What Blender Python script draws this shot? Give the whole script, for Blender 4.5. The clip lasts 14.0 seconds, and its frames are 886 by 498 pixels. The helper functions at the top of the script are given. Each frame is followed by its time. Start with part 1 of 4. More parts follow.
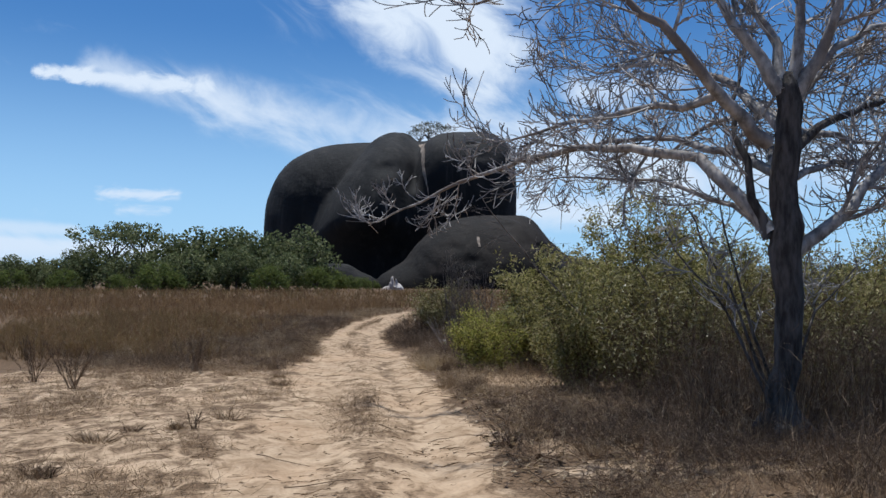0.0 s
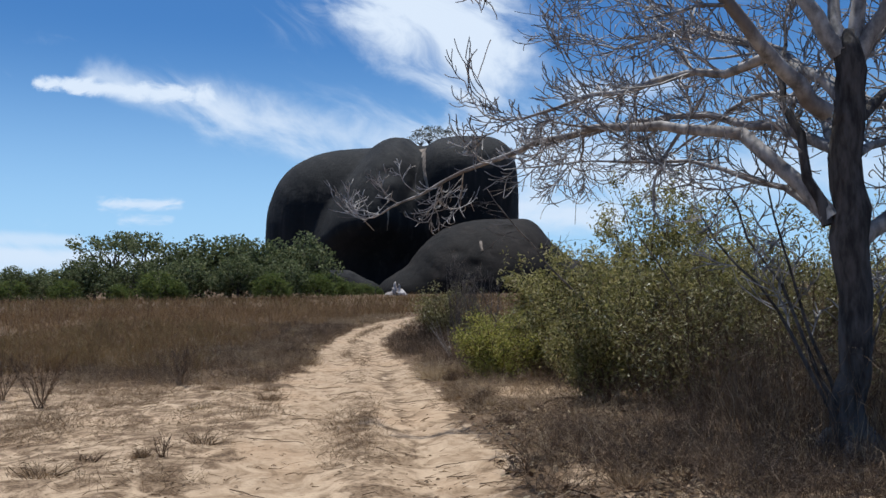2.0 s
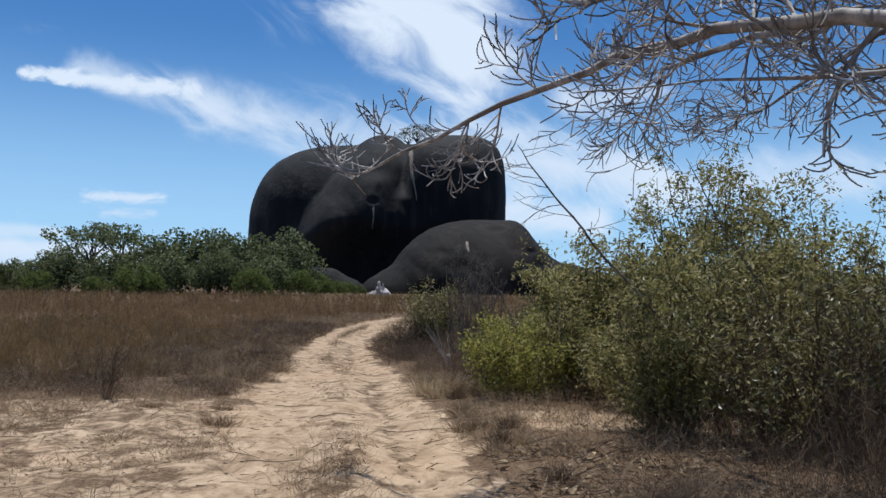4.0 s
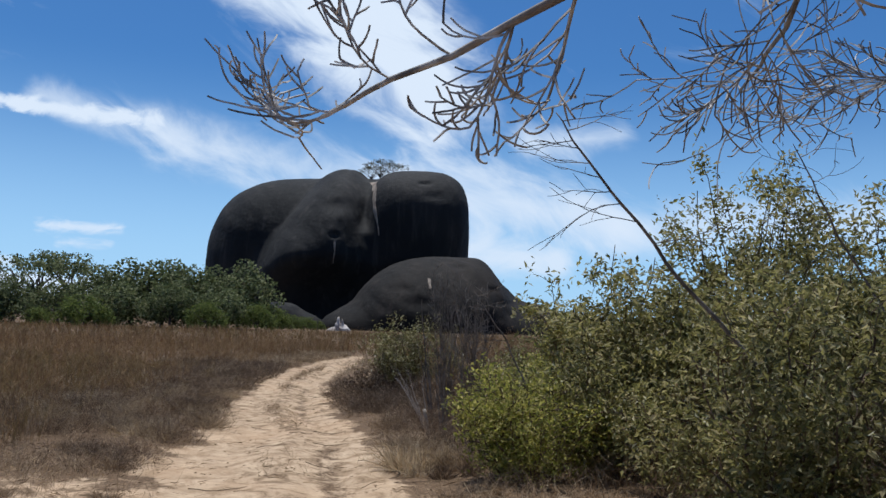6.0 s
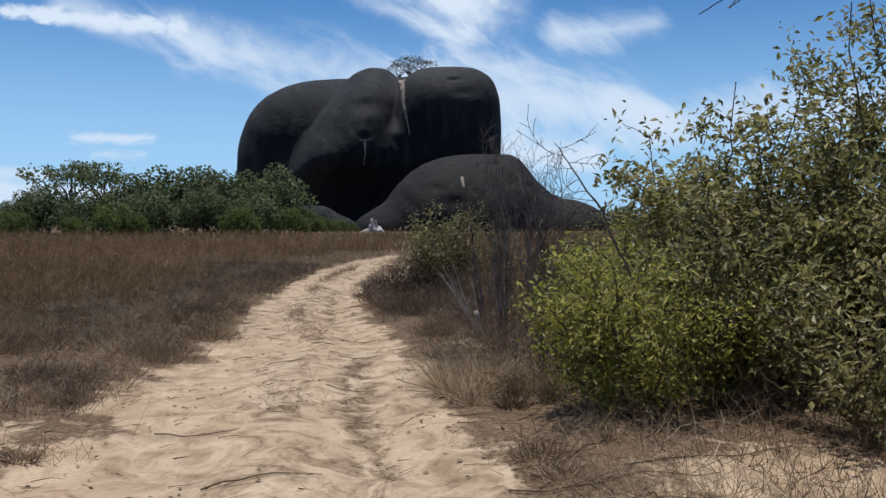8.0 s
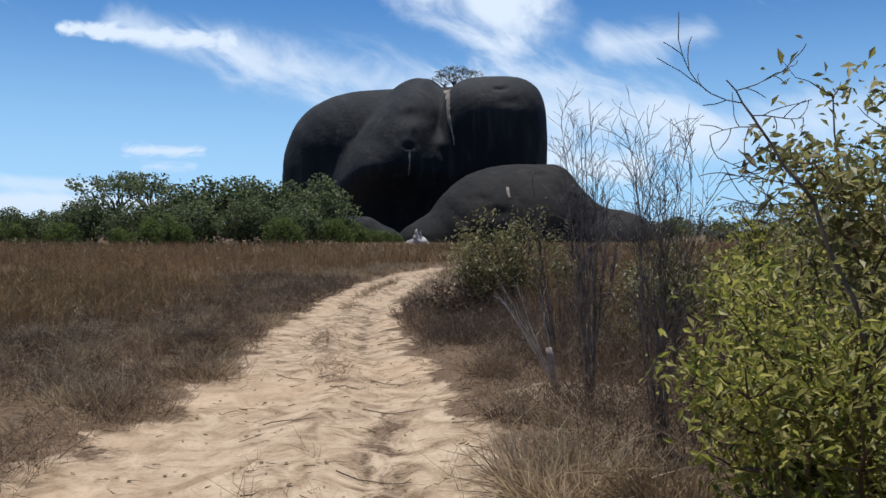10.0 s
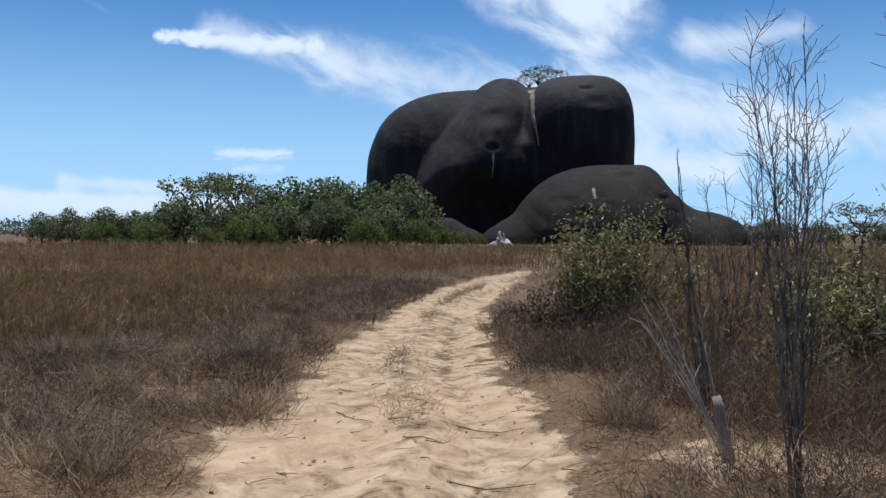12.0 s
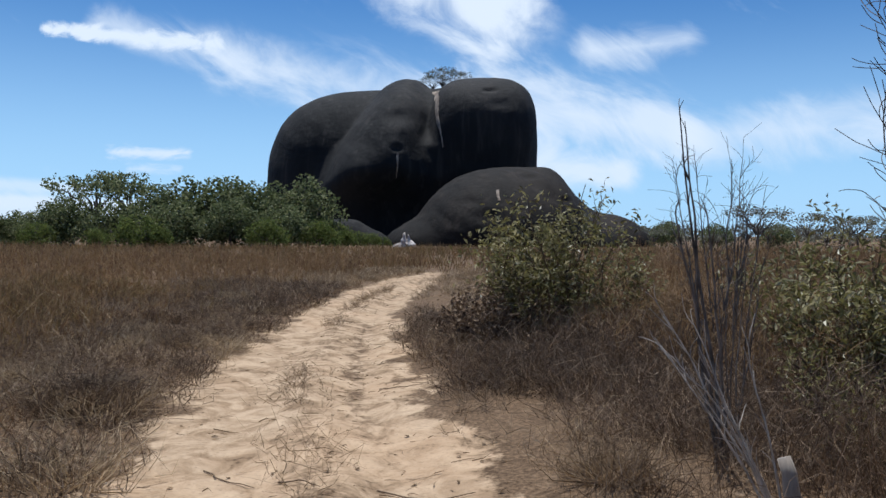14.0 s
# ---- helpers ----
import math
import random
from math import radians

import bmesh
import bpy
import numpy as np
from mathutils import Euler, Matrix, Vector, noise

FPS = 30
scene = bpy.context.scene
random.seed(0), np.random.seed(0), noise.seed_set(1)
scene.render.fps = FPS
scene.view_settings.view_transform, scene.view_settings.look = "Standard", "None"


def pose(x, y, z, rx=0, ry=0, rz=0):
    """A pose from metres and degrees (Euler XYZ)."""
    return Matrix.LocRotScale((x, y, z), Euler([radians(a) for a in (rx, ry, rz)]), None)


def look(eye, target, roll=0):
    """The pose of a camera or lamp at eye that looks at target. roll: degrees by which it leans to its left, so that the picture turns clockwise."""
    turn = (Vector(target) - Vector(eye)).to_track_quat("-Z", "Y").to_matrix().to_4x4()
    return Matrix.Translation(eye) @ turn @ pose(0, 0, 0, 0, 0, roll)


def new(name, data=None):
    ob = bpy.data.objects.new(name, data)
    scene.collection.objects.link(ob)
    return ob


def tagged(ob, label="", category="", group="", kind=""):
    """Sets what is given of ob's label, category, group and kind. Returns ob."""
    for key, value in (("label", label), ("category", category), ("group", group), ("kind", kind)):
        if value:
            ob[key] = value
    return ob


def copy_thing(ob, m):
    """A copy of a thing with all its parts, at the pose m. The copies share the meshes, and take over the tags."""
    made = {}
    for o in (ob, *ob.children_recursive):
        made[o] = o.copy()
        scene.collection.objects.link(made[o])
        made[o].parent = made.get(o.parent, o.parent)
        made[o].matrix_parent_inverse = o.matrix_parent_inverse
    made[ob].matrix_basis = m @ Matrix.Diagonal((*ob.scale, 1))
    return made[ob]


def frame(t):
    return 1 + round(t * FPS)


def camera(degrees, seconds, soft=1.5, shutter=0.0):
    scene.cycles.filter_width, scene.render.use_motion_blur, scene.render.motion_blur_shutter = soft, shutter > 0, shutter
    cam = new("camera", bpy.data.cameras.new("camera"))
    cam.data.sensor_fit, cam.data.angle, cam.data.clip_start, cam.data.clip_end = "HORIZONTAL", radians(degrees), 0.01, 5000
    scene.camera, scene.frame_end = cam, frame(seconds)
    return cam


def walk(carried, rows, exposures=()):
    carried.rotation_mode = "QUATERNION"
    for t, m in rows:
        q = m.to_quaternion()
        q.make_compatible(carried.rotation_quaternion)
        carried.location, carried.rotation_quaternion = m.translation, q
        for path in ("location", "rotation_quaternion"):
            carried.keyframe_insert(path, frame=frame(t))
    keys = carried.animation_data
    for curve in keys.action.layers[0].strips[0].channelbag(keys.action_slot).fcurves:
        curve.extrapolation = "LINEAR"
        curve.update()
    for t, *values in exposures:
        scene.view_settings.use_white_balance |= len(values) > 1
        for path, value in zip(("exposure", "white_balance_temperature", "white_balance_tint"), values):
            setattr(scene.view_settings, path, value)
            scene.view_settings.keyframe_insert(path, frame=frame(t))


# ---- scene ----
cam = camera(56.0, 14.0)
PATH = [
    (0, (-0.01, -0.171, 1.477), (-0.009, 1.828, 1.54), 0.2),
    (0.5, (-0.06, -0.086, 1.452), (-0.032, 1.913, 1.503), 0.2),
    (1, (-0.03, 0.168, 1.417), (0.007, 2.167, 1.447), 0.0),
    (1.5, (0.047, 0.592, 1.444), (0.041, 2.591, 1.483), -0.3),
    (2, (-0.024, 1.107, 1.421), (-0.029, 3.106, 1.496), -0.7),
    (2.5, (-0.018, 1.774, 1.347), (0.009, 3.773, 1.383), -1.2),
    (3, (-0.088, 2.472, 1.303), (-0.079, 4.472, 1.326), -0.7),
    (5.5, (-0.673, 7.368, 1.271), (-0.58, 9.358, 1.45), 2.6),
    (6, (-0.59, 7.859, 1.259), (-0.466, 9.848, 1.428), 1.7),
    (6.5, (-0.581, 8.597, 1.163), (-0.536, 10.591, 1.308), 1.8),
    (7, (-0.513, 9.185, 1.11), (-0.452, 11.183, 1.18), 0.9),
    (7.5, (-0.588, 9.963, 1.029), (-0.528, 11.961, 0.957), 0.2),
    (10, (-0.756, 13.569, 0.934), (-0.813, 15.568, 0.889), 0.0),
    (10.5, (-0.833, 14.165, 0.877), (-0.99, 16.159, 0.844), 0.2),
    (11, (-0.919, 14.741, 0.887), (-1.104, 16.731, 0.82), 0.7),
    (11.5, (-0.956, 15.362, 0.856), (-1.181, 17.348, 0.804), -0.0),
    (12, (-1.076, 15.926, 0.883), (-1.33, 17.909, 0.842), 0.3),
    (12.5, (-1.128, 16.468, 0.867), (-1.338, 18.457, 0.827), 1.2),
    (13, (-1.193, 16.948, 0.844), (-1.277, 18.946, 0.82), 1.8),
    (13.5, (-1.307, 17.474, 0.796), (-1.306, 19.474, 0.764), 1.1),
    (14, (-1.412, 18.052, 0.755), (-1.436, 20.052, 0.72), 0.3),
]
walk(cam, [(t, look(eye, target, roll)) for t, eye, target, roll in PATH], [(0.0, 0.06, 5850, 8), (6.5, 0.06, 5850, 8), (7.5, 0.0, 5850, 8), (10.0, 0.12, 5850, 8), (14.0, 0.15, 5850, 8)])

# ---- world, sun ----
SUN_EL, SUN_AZ = radians(75), radians(-18)          # ahead of the walker, a little to the left
sun_data = bpy.data.lights.new("sun", "SUN")
sun_data.energy, sun_data.angle, sun_data.color = 5.0, radians(0.6), (1.0, 0.95, 0.86)
sun = new("sun", sun_data)
sun_dir = Vector((math.sin(SUN_AZ) * math.cos(SUN_EL), math.cos(SUN_AZ) * math.cos(SUN_EL), math.sin(SUN_EL)))
sun.matrix_world = look(sun_dir * 400, (0, 0, 0))


class Nodes:
    """Short hand for node trees."""

    def __init__(self, tree):
        self.tree = tree
        tree.nodes.clear()

    def add(self, kind, **values):
        n = self.tree.nodes.new(kind)
        for k, v in values.items():
            if k in n.inputs:
                n.inputs[k].default_value = v
        return n

    def link(self, a, b):
        self.tree.links.new(a, b)

    def math(self, op, a, b=None, c=None, clamp=False):
        n = self.tree.nodes.new("ShaderNodeMath")
        n.operation, n.use_clamp = op, clamp
        for i, v in enumerate((a, b, c)):
            if v is None:
                continue
            if isinstance(v, (int, float)):
                n.inputs[i].default_value = v
            else:
                self.link(v, n.inputs[i])
        return n.outputs[0]

    def smooth(self, x, a, b):
        n = self.tree.nodes.new("ShaderNodeMapRange")
        n.interpolation_type = "SMOOTHSTEP"
        self.link(x, n.inputs[0])
        n.inputs[1].default_value, n.inputs[2].default_value = a, b
        return n.outputs[0]

    def noise(self, vec, scale, detail=4.0, rough=0.55, dist=0.0):
        n = self.tree.nodes.new("ShaderNodeTexNoise")
        n.inputs["Scale"].default_value, n.inputs["Detail"].default_value = scale, detail
        n.inputs["Roughness"].default_value, n.inputs["Distortion"].default_value = rough, dist
        if vec is not None:
            self.link(vec, n.inputs["Vector"])
        return n.outputs[0]

    def mix(self, fac, a, b):
        n = self.tree.nodes.new("ShaderNodeMix")
        n.data_type = "RGBA"
        for i, v in ((0, fac), (6, a), (7, b)):
            if isinstance(v, (int, float)):
                n.inputs[i].default_value = v
            elif isinstance(v, tuple):
                n.inputs[i].default_value = (*v, 1)
            else:
                self.link(v, n.inputs[i])
        return n.outputs[2]

    def scaled(self, vec, s):
        n = self.tree.nodes.new("ShaderNodeVectorMath")
        n.operation = "MULTIPLY"
        self.link(vec, n.inputs[0])
        n.inputs[1].default_value = s
        return n.outputs[0]

    def bump(self, height, strength, distance):
        n = self.add("ShaderNodeBump", Strength=strength, Distance=distance)
        self.link(height, n.inputs["Height"])
        return n.outputs[0]


def build_world():
    world = bpy.data.worlds.new("world")
    scene.world = world
    world.use_nodes = True
    n = Nodes(world.node_tree)
    sky = n.add("ShaderNodeTexSky")
    sky.sky_type, sky.sun_disc = "NISHITA", False
    sky.sun_elevation, sky.sun_rotation = SUN_EL, SUN_AZ
    sky.air_density, sky.dust_density, sky.ozone_density = 1.0, 0.6, 2.5
    tc = n.add("ShaderNodeTexCoord")
    sep = n.add("ShaderNodeSeparateXYZ")
    n.link(tc.outputs["Generated"], sep.inputs[0])
    x, y, z = sep.outputs
    # cloud sheet seen as a flat layer: u across, v up, in tangents of the bearing ahead
    ya = n.math("MAXIMUM", n.math("ABSOLUTE", y), 0.05)
    u, v = n.math("DIVIDE", x, ya), n.math("DIVIDE", z, ya)
    comb = n.add("ShaderNodeCombineXYZ")
    n.link(u, comb.inputs[0]), n.link(v, comb.inputs[1]), n.link(n.math("SIGN", y), comb.inputs[2])
    uv = comb.outputs[0]
    along = n.math("SUBTRACT", n.math("MULTIPLY", u, 0.88), n.math("MULTIPLY", v, 0.47))
    athwart = n.math("ADD", n.math("MULTIPLY", u, 0.47), n.math("MULTIPLY", v, 0.88))
    slant = n.add("ShaderNodeCombineXYZ")
    n.link(along, slant.inputs[0]), n.link(athwart, slant.inputs[1]), n.link(n.math("SIGN", y), slant.inputs[2])
    wisp = n.noise(n.scaled(slant.outputs[0], (8, 18, 1)), 1.0, 8, 0.60, 0.6)
    puff = n.noise(n.scaled(uv, (24, 34, 1)), 1.0, 8, 0.62, 0.5)
    fine = n.noise(n.scaled(uv, (30, 90, 1)), 1.0, 4, 0.6, 0.5)

    def streak(u0, v0, u1, v1, w0, w1):
        """A soft band from one place of the sheet to another."""
        du, dv = u1 - u0, v1 - v0
        ll = du * du + dv * dv
        a, b = n.math("SUBTRACT", u, u0), n.math("SUBTRACT", v, v0)
        t = n.math("DIVIDE", n.math("ADD", n.math("MULTIPLY", a, du), n.math("MULTIPLY", b, dv)), ll, clamp=True)
        pa = n.math("SUBTRACT", a, n.math("MULTIPLY", t, du))
        pb = n.math("SUBTRACT", b, n.math("MULTIPLY", t, dv))
        d = n.math("SQRT", n.math("ADD", n.math("MULTIPLY", pa, pa), n.math("MULTIPLY", pb, pb)))
        w = n.math("MULTIPLY_ADD", t, w1 - w0, w0)
        return n.math("SUBTRACT", 1.0, n.math("DIVIDE", d, w), clamp=True)

    def thick(mask, texture, lo, hi, gain):
        """Cloud where the texture stands over a level that falls inside the band."""
        body = n.math("MULTIPLY_ADD", mask, 0.5, n.math("SUBTRACT", texture, 0.25))
        return n.math("MULTIPLY", n.smooth(body, lo, hi), n.math("MULTIPLY", n.smooth(mask, 0.0, 0.6), gain))

    layers = [
        thick(streak(-0.49, 0.244, -0.29, 0.228, 0.018, 0.026), puff, 0.46, 0.74, 1.0),
        thick(streak(-0.42, 0.252, -0.16, 0.178, 0.040, 0.050), wisp, 0.37, 0.92, 0.7),
        thick(streak(-0.27, 0.208, 0.02, 0.150, 0.065, 0.085), wisp, 0.37, 0.92, 0.75),
        thick(streak(0.02, 0.165, 0.26, 0.125, 0.095, 0.075), wisp, 0.36, 0.82, 0.85),
        thick(streak(0.08, 0.09, 0.20, 0.075, 0.060, 0.040), wisp, 0.32, 0.75, 0.85),
        thick(streak(-0.10, 0.40, 0.04, 0.28, 0.17, 0.12), wisp, 0.29, 0.68, 1.0),
        thick(streak(0.165, 0.220, 0.275, 0.232, 0.050, 0.045), wisp, 0.42, 0.95, 0.85),
        thick(streak(0.30, 0.12, 0.60, 0.14, 0.065, 0.070), wisp, 0.36, 0.85, 0.7),
        thick(streak(-0.41, 0.097, -0.32, 0.096, 0.016, 0.012), fine, 0.36, 0.85, 0.8),
        thick(streak(-0.39, 0.077, -0.33, 0.076, 0.012, 0.010), fine, 0.38, 0.9, 0.6),
        thick(streak(-0.62, 0.062, -0.44, 0.052, 0.020, 0.012), wisp, 0.30, 0.75, 0.6),
        thick(streak(-0.75, 0.035, -0.30, 0.022, 0.036, 0.022), wisp, 0.24, 0.62, 0.85),
    ]
    cover = layers[0]
    for layer in layers[1:]:
        cover = n.math("SUBTRACT", 1.0, n.math("MULTIPLY", n.math("SUBTRACT", 1.0, cover), n.math("SUBTRACT", 1.0, layer)))
    # elsewhere overhead and behind: the same broken cirrus, at random
    cirrus = n.math("MULTIPLY", n.smooth(wisp, 0.60, 0.85), 0.30)
    cover = n.math("MAXIMUM", cover, cirrus)
    cover = n.math("MULTIPLY", cover, n.smooth(z, -0.01, 0.03))
    haze = n.math("MULTIPLY", n.smooth(n.math("ABSOLUTE", z), 0.30, 0.0), 0.72)
    cooled = n.mix(1.0, sky.outputs[0], (0.53, 0.90, 1.25))
    cooled.node.blend_type = "MULTIPLY"
    colour = n.mix(haze, cooled, (7.5, 11.0, 14.5))
    colour = n.mix(cover, colour, (11.0, 11.7, 12.6))
    bg = n.add("ShaderNodeBackground", Strength=0.067)
    n.link(colour, bg.inputs[0])
    out = n.add("ShaderNodeOutputWorld")
    n.link(bg.outputs[0], out.inputs[0])


build_world()


# ---- materials ----
def material(name):
    m = bpy.data.materials.new(name)
    m.use_nodes = True
    n = Nodes(m.node_tree)
    out = n.add("ShaderNodeOutputMaterial")
    return m, n, out


def plain_surface(name, dark, light, scale, rough=0.85, bump=0.4, dist=0.02, stretch=(1, 1, 1), stain=None, island=0.0):
    m, n, out = material(name)
    tc = n.add("ShaderNodeTexCoord")
    vec = n.scaled(tc.outputs["Object"], stretch)
    a, b = n.noise(vec, scale, 6, 0.6), n.noise(vec, scale * 0.13, 3, 0.5)
    col = n.mix(n.smooth(a, 0.3, 0.7), dark, light)
    if stain:
        col = n.mix(n.smooth(b, 0.48, 0.68), col, stain)
    if island:
        geo = n.add("ShaderNodeNewGeometry")
        v = n.math("MULTIPLY_ADD", geo.outputs["Random Per Island"], 2 * island, 1 - island)
        hsv = n.add("ShaderNodeHueSaturation")
        n.link(col, hsv.inputs["Color"]), n.link(v, hsv.inputs["Value"])
        col = hsv.outputs[0]
    p = n.add("ShaderNodeBsdfPrincipled", Roughness=rough)
    p.inputs["Specular IOR Level"].default_value = 0.25
    n.link(col, p.inputs["Base Color"])
    if bump:
        n.link(n.bump(a, bump, dist), p.inputs["Normal"])
    n.link(p.outputs[0], out.inputs[0])
    return m


def leaf_material(name, colours, through_light, rough=0.5, gloss=0.35):
    """Leaves that differ one by one; light comes through them."""
    m, n, out = material(name)
    geo = n.add("ShaderNodeNewGeometry")
    ramp = n.add("ShaderNodeValToRGB")
    el = ramp.color_ramp.elements
    while len(el) < len(colours):
        el.new(0.5)
    for i, c in enumerate(colours):
        el[i].position, el[i].color = i / (len(colours) - 1), (*c, 1)
    n.link(geo.outputs["Random Per Island"], ramp.inputs[0])
    tc = n.add("ShaderNodeTexCoord")
    patch = n.noise(tc.outputs["Object"], 0.9, 2)
    hsv = n.add("ShaderNodeHueSaturation")
    n.link(ramp.outputs[0], hsv.inputs["Color"])
    n.link(n.math("MULTIPLY_ADD", patch, 1.0, 0.5), hsv.inputs["Value"])
    p = n.add("ShaderNodeBsdfPrincipled", Roughness=rough)
    p.inputs["Specular IOR Level"].default_value = gloss
    t = n.add("ShaderNodeBsdfTranslucent")
    mixed = n.add("ShaderNodeMixShader", Fac=through_light)
    n.link(hsv.outputs[0], p.inputs["Base Color"]), n.link(hsv.outputs[0], t.inputs[0])
    n.link(p.outputs[0], mixed.inputs[1]), n.link(t.outputs[0], mixed.inputs[2])
    n.link(mixed.outputs[0], out.inputs[0])
    return m


def ground_material():
    m, n, out = material("sandy_ground")
    tc = n.add("ShaderNodeTexCoord")
    vec = tc.outputs["Object"]
    bare = n.add("ShaderNodeAttribute")
    bare.attribute_name = "bare"
    big, mid, fine = n.noise(vec, 0.55, 4, 0.6), n.noise(n.scaled(vec, (1.5, 1.0, 1)), 2.2, 6, 0.68, 0.8), n.noise(vec, 28, 5, 0.7)
    grain = n.noise(vec, 140, 3, 0.7)
    sand = n.mix(n.smooth(mid, 0.35, 0.68), (0.245, 0.164, 0.098), (0.450, 0.330, 0.218))
    sand = n.mix(n.math("MULTIPLY", n.smooth(big, 0.45, 0.7), 0.45), sand, (0.44, 0.295, 0.18))
    sand = n.mix(n.math("MULTIPLY", n.smooth(fine, 0.50, 0.72), 0.7), sand, (0.20, 0.14, 0.088))
    soil = n.mix(n.smooth(fine, 0.35, 0.7), (0.066, 0.041, 0.024), (0.19, 0.124, 0.074))
    soil = n.mix(n.smooth(mid, 0.55, 0.75), soil, (0.24, 0.166, 0.106))
    edge = n.math("ADD", bare.outputs["Fac"], n.math("MULTIPLY_ADD", mid, 1.3, -0.65))
    edge = n.math("ADD", edge, n.math("MULTIPLY_ADD", fine, 0.5, -0.25))
    col = n.mix(n.smooth(edge, 0.34, 0.66), soil, sand)
    p = n.add("ShaderNodeBsdfPrincipled", Roughness=0.95)
    p.inputs["Specular IOR Level"].default_value = 0.1
    n.link(col, p.inputs["Base Color"])
    h = n.math("ADD", n.math("MULTIPLY", mid, 1.0), n.math("ADD", n.math("MULTIPLY", fine, 0.35), n.math("MULTIPLY", grain, 0.10)))
    n.link(n.bump(h, 0.55, 0.014), p.inputs["Normal"])
    n.link(p.outputs[0], out.inputs[0])
    return m


def rock_material(name, crust, worn, run):
    """Dark granite under a black crust, with paler runs where water drips."""
    m, n, out = material(name)
    tc = n.add("ShaderNodeTexCoord")
    vec = tc.outputs["Object"]
    broad = n.noise(n.scaled(vec, (1, 1, 0.45)), 0.05, 5, 0.6, 0.3)
    runs = n.noise(n.scaled(vec, (1, 1, 0.10)), 0.35, 5, 0.65)
    pits = n.noise(vec, 0.9, 6, 0.7)
    col = n.mix(n.smooth(broad, 0.35, 0.68), crust, worn)
    col = n.mix(n.math("MULTIPLY", n.smooth(runs, 0.50, 0.74), 0.5), col, run)
    col = n.mix(n.math("MULTIPLY", n.smooth(pits, 0.52, 0.72), 0.5), col, (0.010, 0.010, 0.011))
    p = n.add("ShaderNodeBsdfPrincipled", Roughness=0.85)
    p.inputs["Specular IOR Level"].default_value = 0.18
    n.link(col, p.inputs["Base Color"])
    n.link(n.bump(n.math("ADD", pits, n.math("MULTIPLY", n.noise(vec, 0.25, 4), 1.6)), 0.35, 0.7), p.inputs["Normal"])
    n.link(p.outputs[0], out.inputs[0])
    return m


GROUND = ground_material()
ROCK = rock_material("dark_granite", (0.0088, 0.0090, 0.0100), (0.0250, 0.0232, 0.0228), (0.055, 0.048, 0.043))
ROCK_BROWN = rock_material("brown_granite", (0.0072, 0.0058, 0.0050), (0.0195, 0.0146, 0.0118), (0.050, 0.038, 0.031))
PALE_STONE = plain_surface("pale_granite", (0.30, 0.25, 0.22), (0.58, 0.52, 0.48), 0.5, 0.9, 0.5, 0.2)
STAIN = plain_surface("beige_mineral_stain", (0.12, 0.09, 0.07), (0.36, 0.29, 0.23), 0.6, 0.9, 0.3, 0.1)
BARK_DARK = plain_surface("dark_bark", (0.028, 0.023, 0.020), (0.115, 0.098, 0.088), 14, 0.9, 1.0, 0.03, (1, 1, 0.25), (0.19, 0.165, 0.15))
BARK_PALE = plain_surface("pale_bark", (0.12, 0.107, 0.10), (0.44, 0.40, 0.37), 9, 0.8, 0.5, 0.01, (1, 1, 0.6), (0.16, 0.13, 0.115))
TWIG = plain_surface("grey_twig", (0.115, 0.102, 0.095), (0.45, 0.41, 0.38), 6, 0.65, 0, 0, island=0.35)
TWIG_BROWN = plain_surface("brown_twig", (0.055, 0.044, 0.036), (0.20, 0.165, 0.14), 6, 0.85, 0, 0, island=0.4)
WOOD_GREY = plain_surface("weathered_wood", (0.20, 0.165, 0.135), (0.46, 0.40, 0.34), 12, 0.85, 0.5, 0.01, (1, 1, 0.15))
STRAW = leaf_material("dry_straw", [(0.23, 0.155, 0.082), (0.37, 0.27, 0.16), (0.55, 0.43, 0.28)], 0.35, 0.7)
SCRUB = leaf_material("brown_scrub_stem", [(0.10, 0.052, 0.027), (0.18, 0.10, 0.048), (0.26, 0.165, 0.072), (0.36, 0.23, 0.125)], 0.35, 0.8)
OLIVE = leaf_material("olive_scrub", [(0.10, 0.069, 0.026), (0.17, 0.115, 0.044), (0.25, 0.165, 0.07)], 0.32, 0.8)
DRY_DARK = leaf_material("dark_dry_brush", [(0.045, 0.026, 0.015), (0.088, 0.054, 0.032), (0.15, 0.098, 0.060), (0.29, 0.205, 0.132)], 0.22, 0.8)
LITTER = leaf_material("dry_litter", [(0.11, 0.070, 0.038), (0.21, 0.14, 0.080), (0.34, 0.24, 0.145)], 0.3, 0.8)
LEAF_FAR = leaf_material("far_foliage", [(0.044, 0.056, 0.024), (0.092, 0.112, 0.046), (0.150, 0.166, 0.072), (0.25, 0.25, 0.13)], 0.36, 0.7, 0.15)
LEAF_FRESH = leaf_material("fresh_foliage", [(0.06, 0.085, 0.020), (0.11, 0.135, 0.034), (0.16, 0.175, 0.055)], 0.38, 0.7, 0.12)
LEAF_YELLOW = leaf_material("yellow_green_leaves", [(0.13, 0.14, 0.026), (0.25, 0.25, 0.046), (0.38, 0.345, 0.075), (0.50, 0.43, 0.16)], 0.55)
LEAF_GREEN = leaf_material("green_leaves", [(0.095, 0.085, 0.030), (0.195, 0.180, 0.056), (0.30, 0.265, 0.092), (0.46, 0.385, 0.20)], 0.5)
LEAF_DULL = leaf_material("dull_leaves", [(0.08, 0.062, 0.026), (0.15, 0.132, 0.042), (0.24, 0.21, 0.075), (0.44, 0.38, 0.22)], 0.4, 0.4)
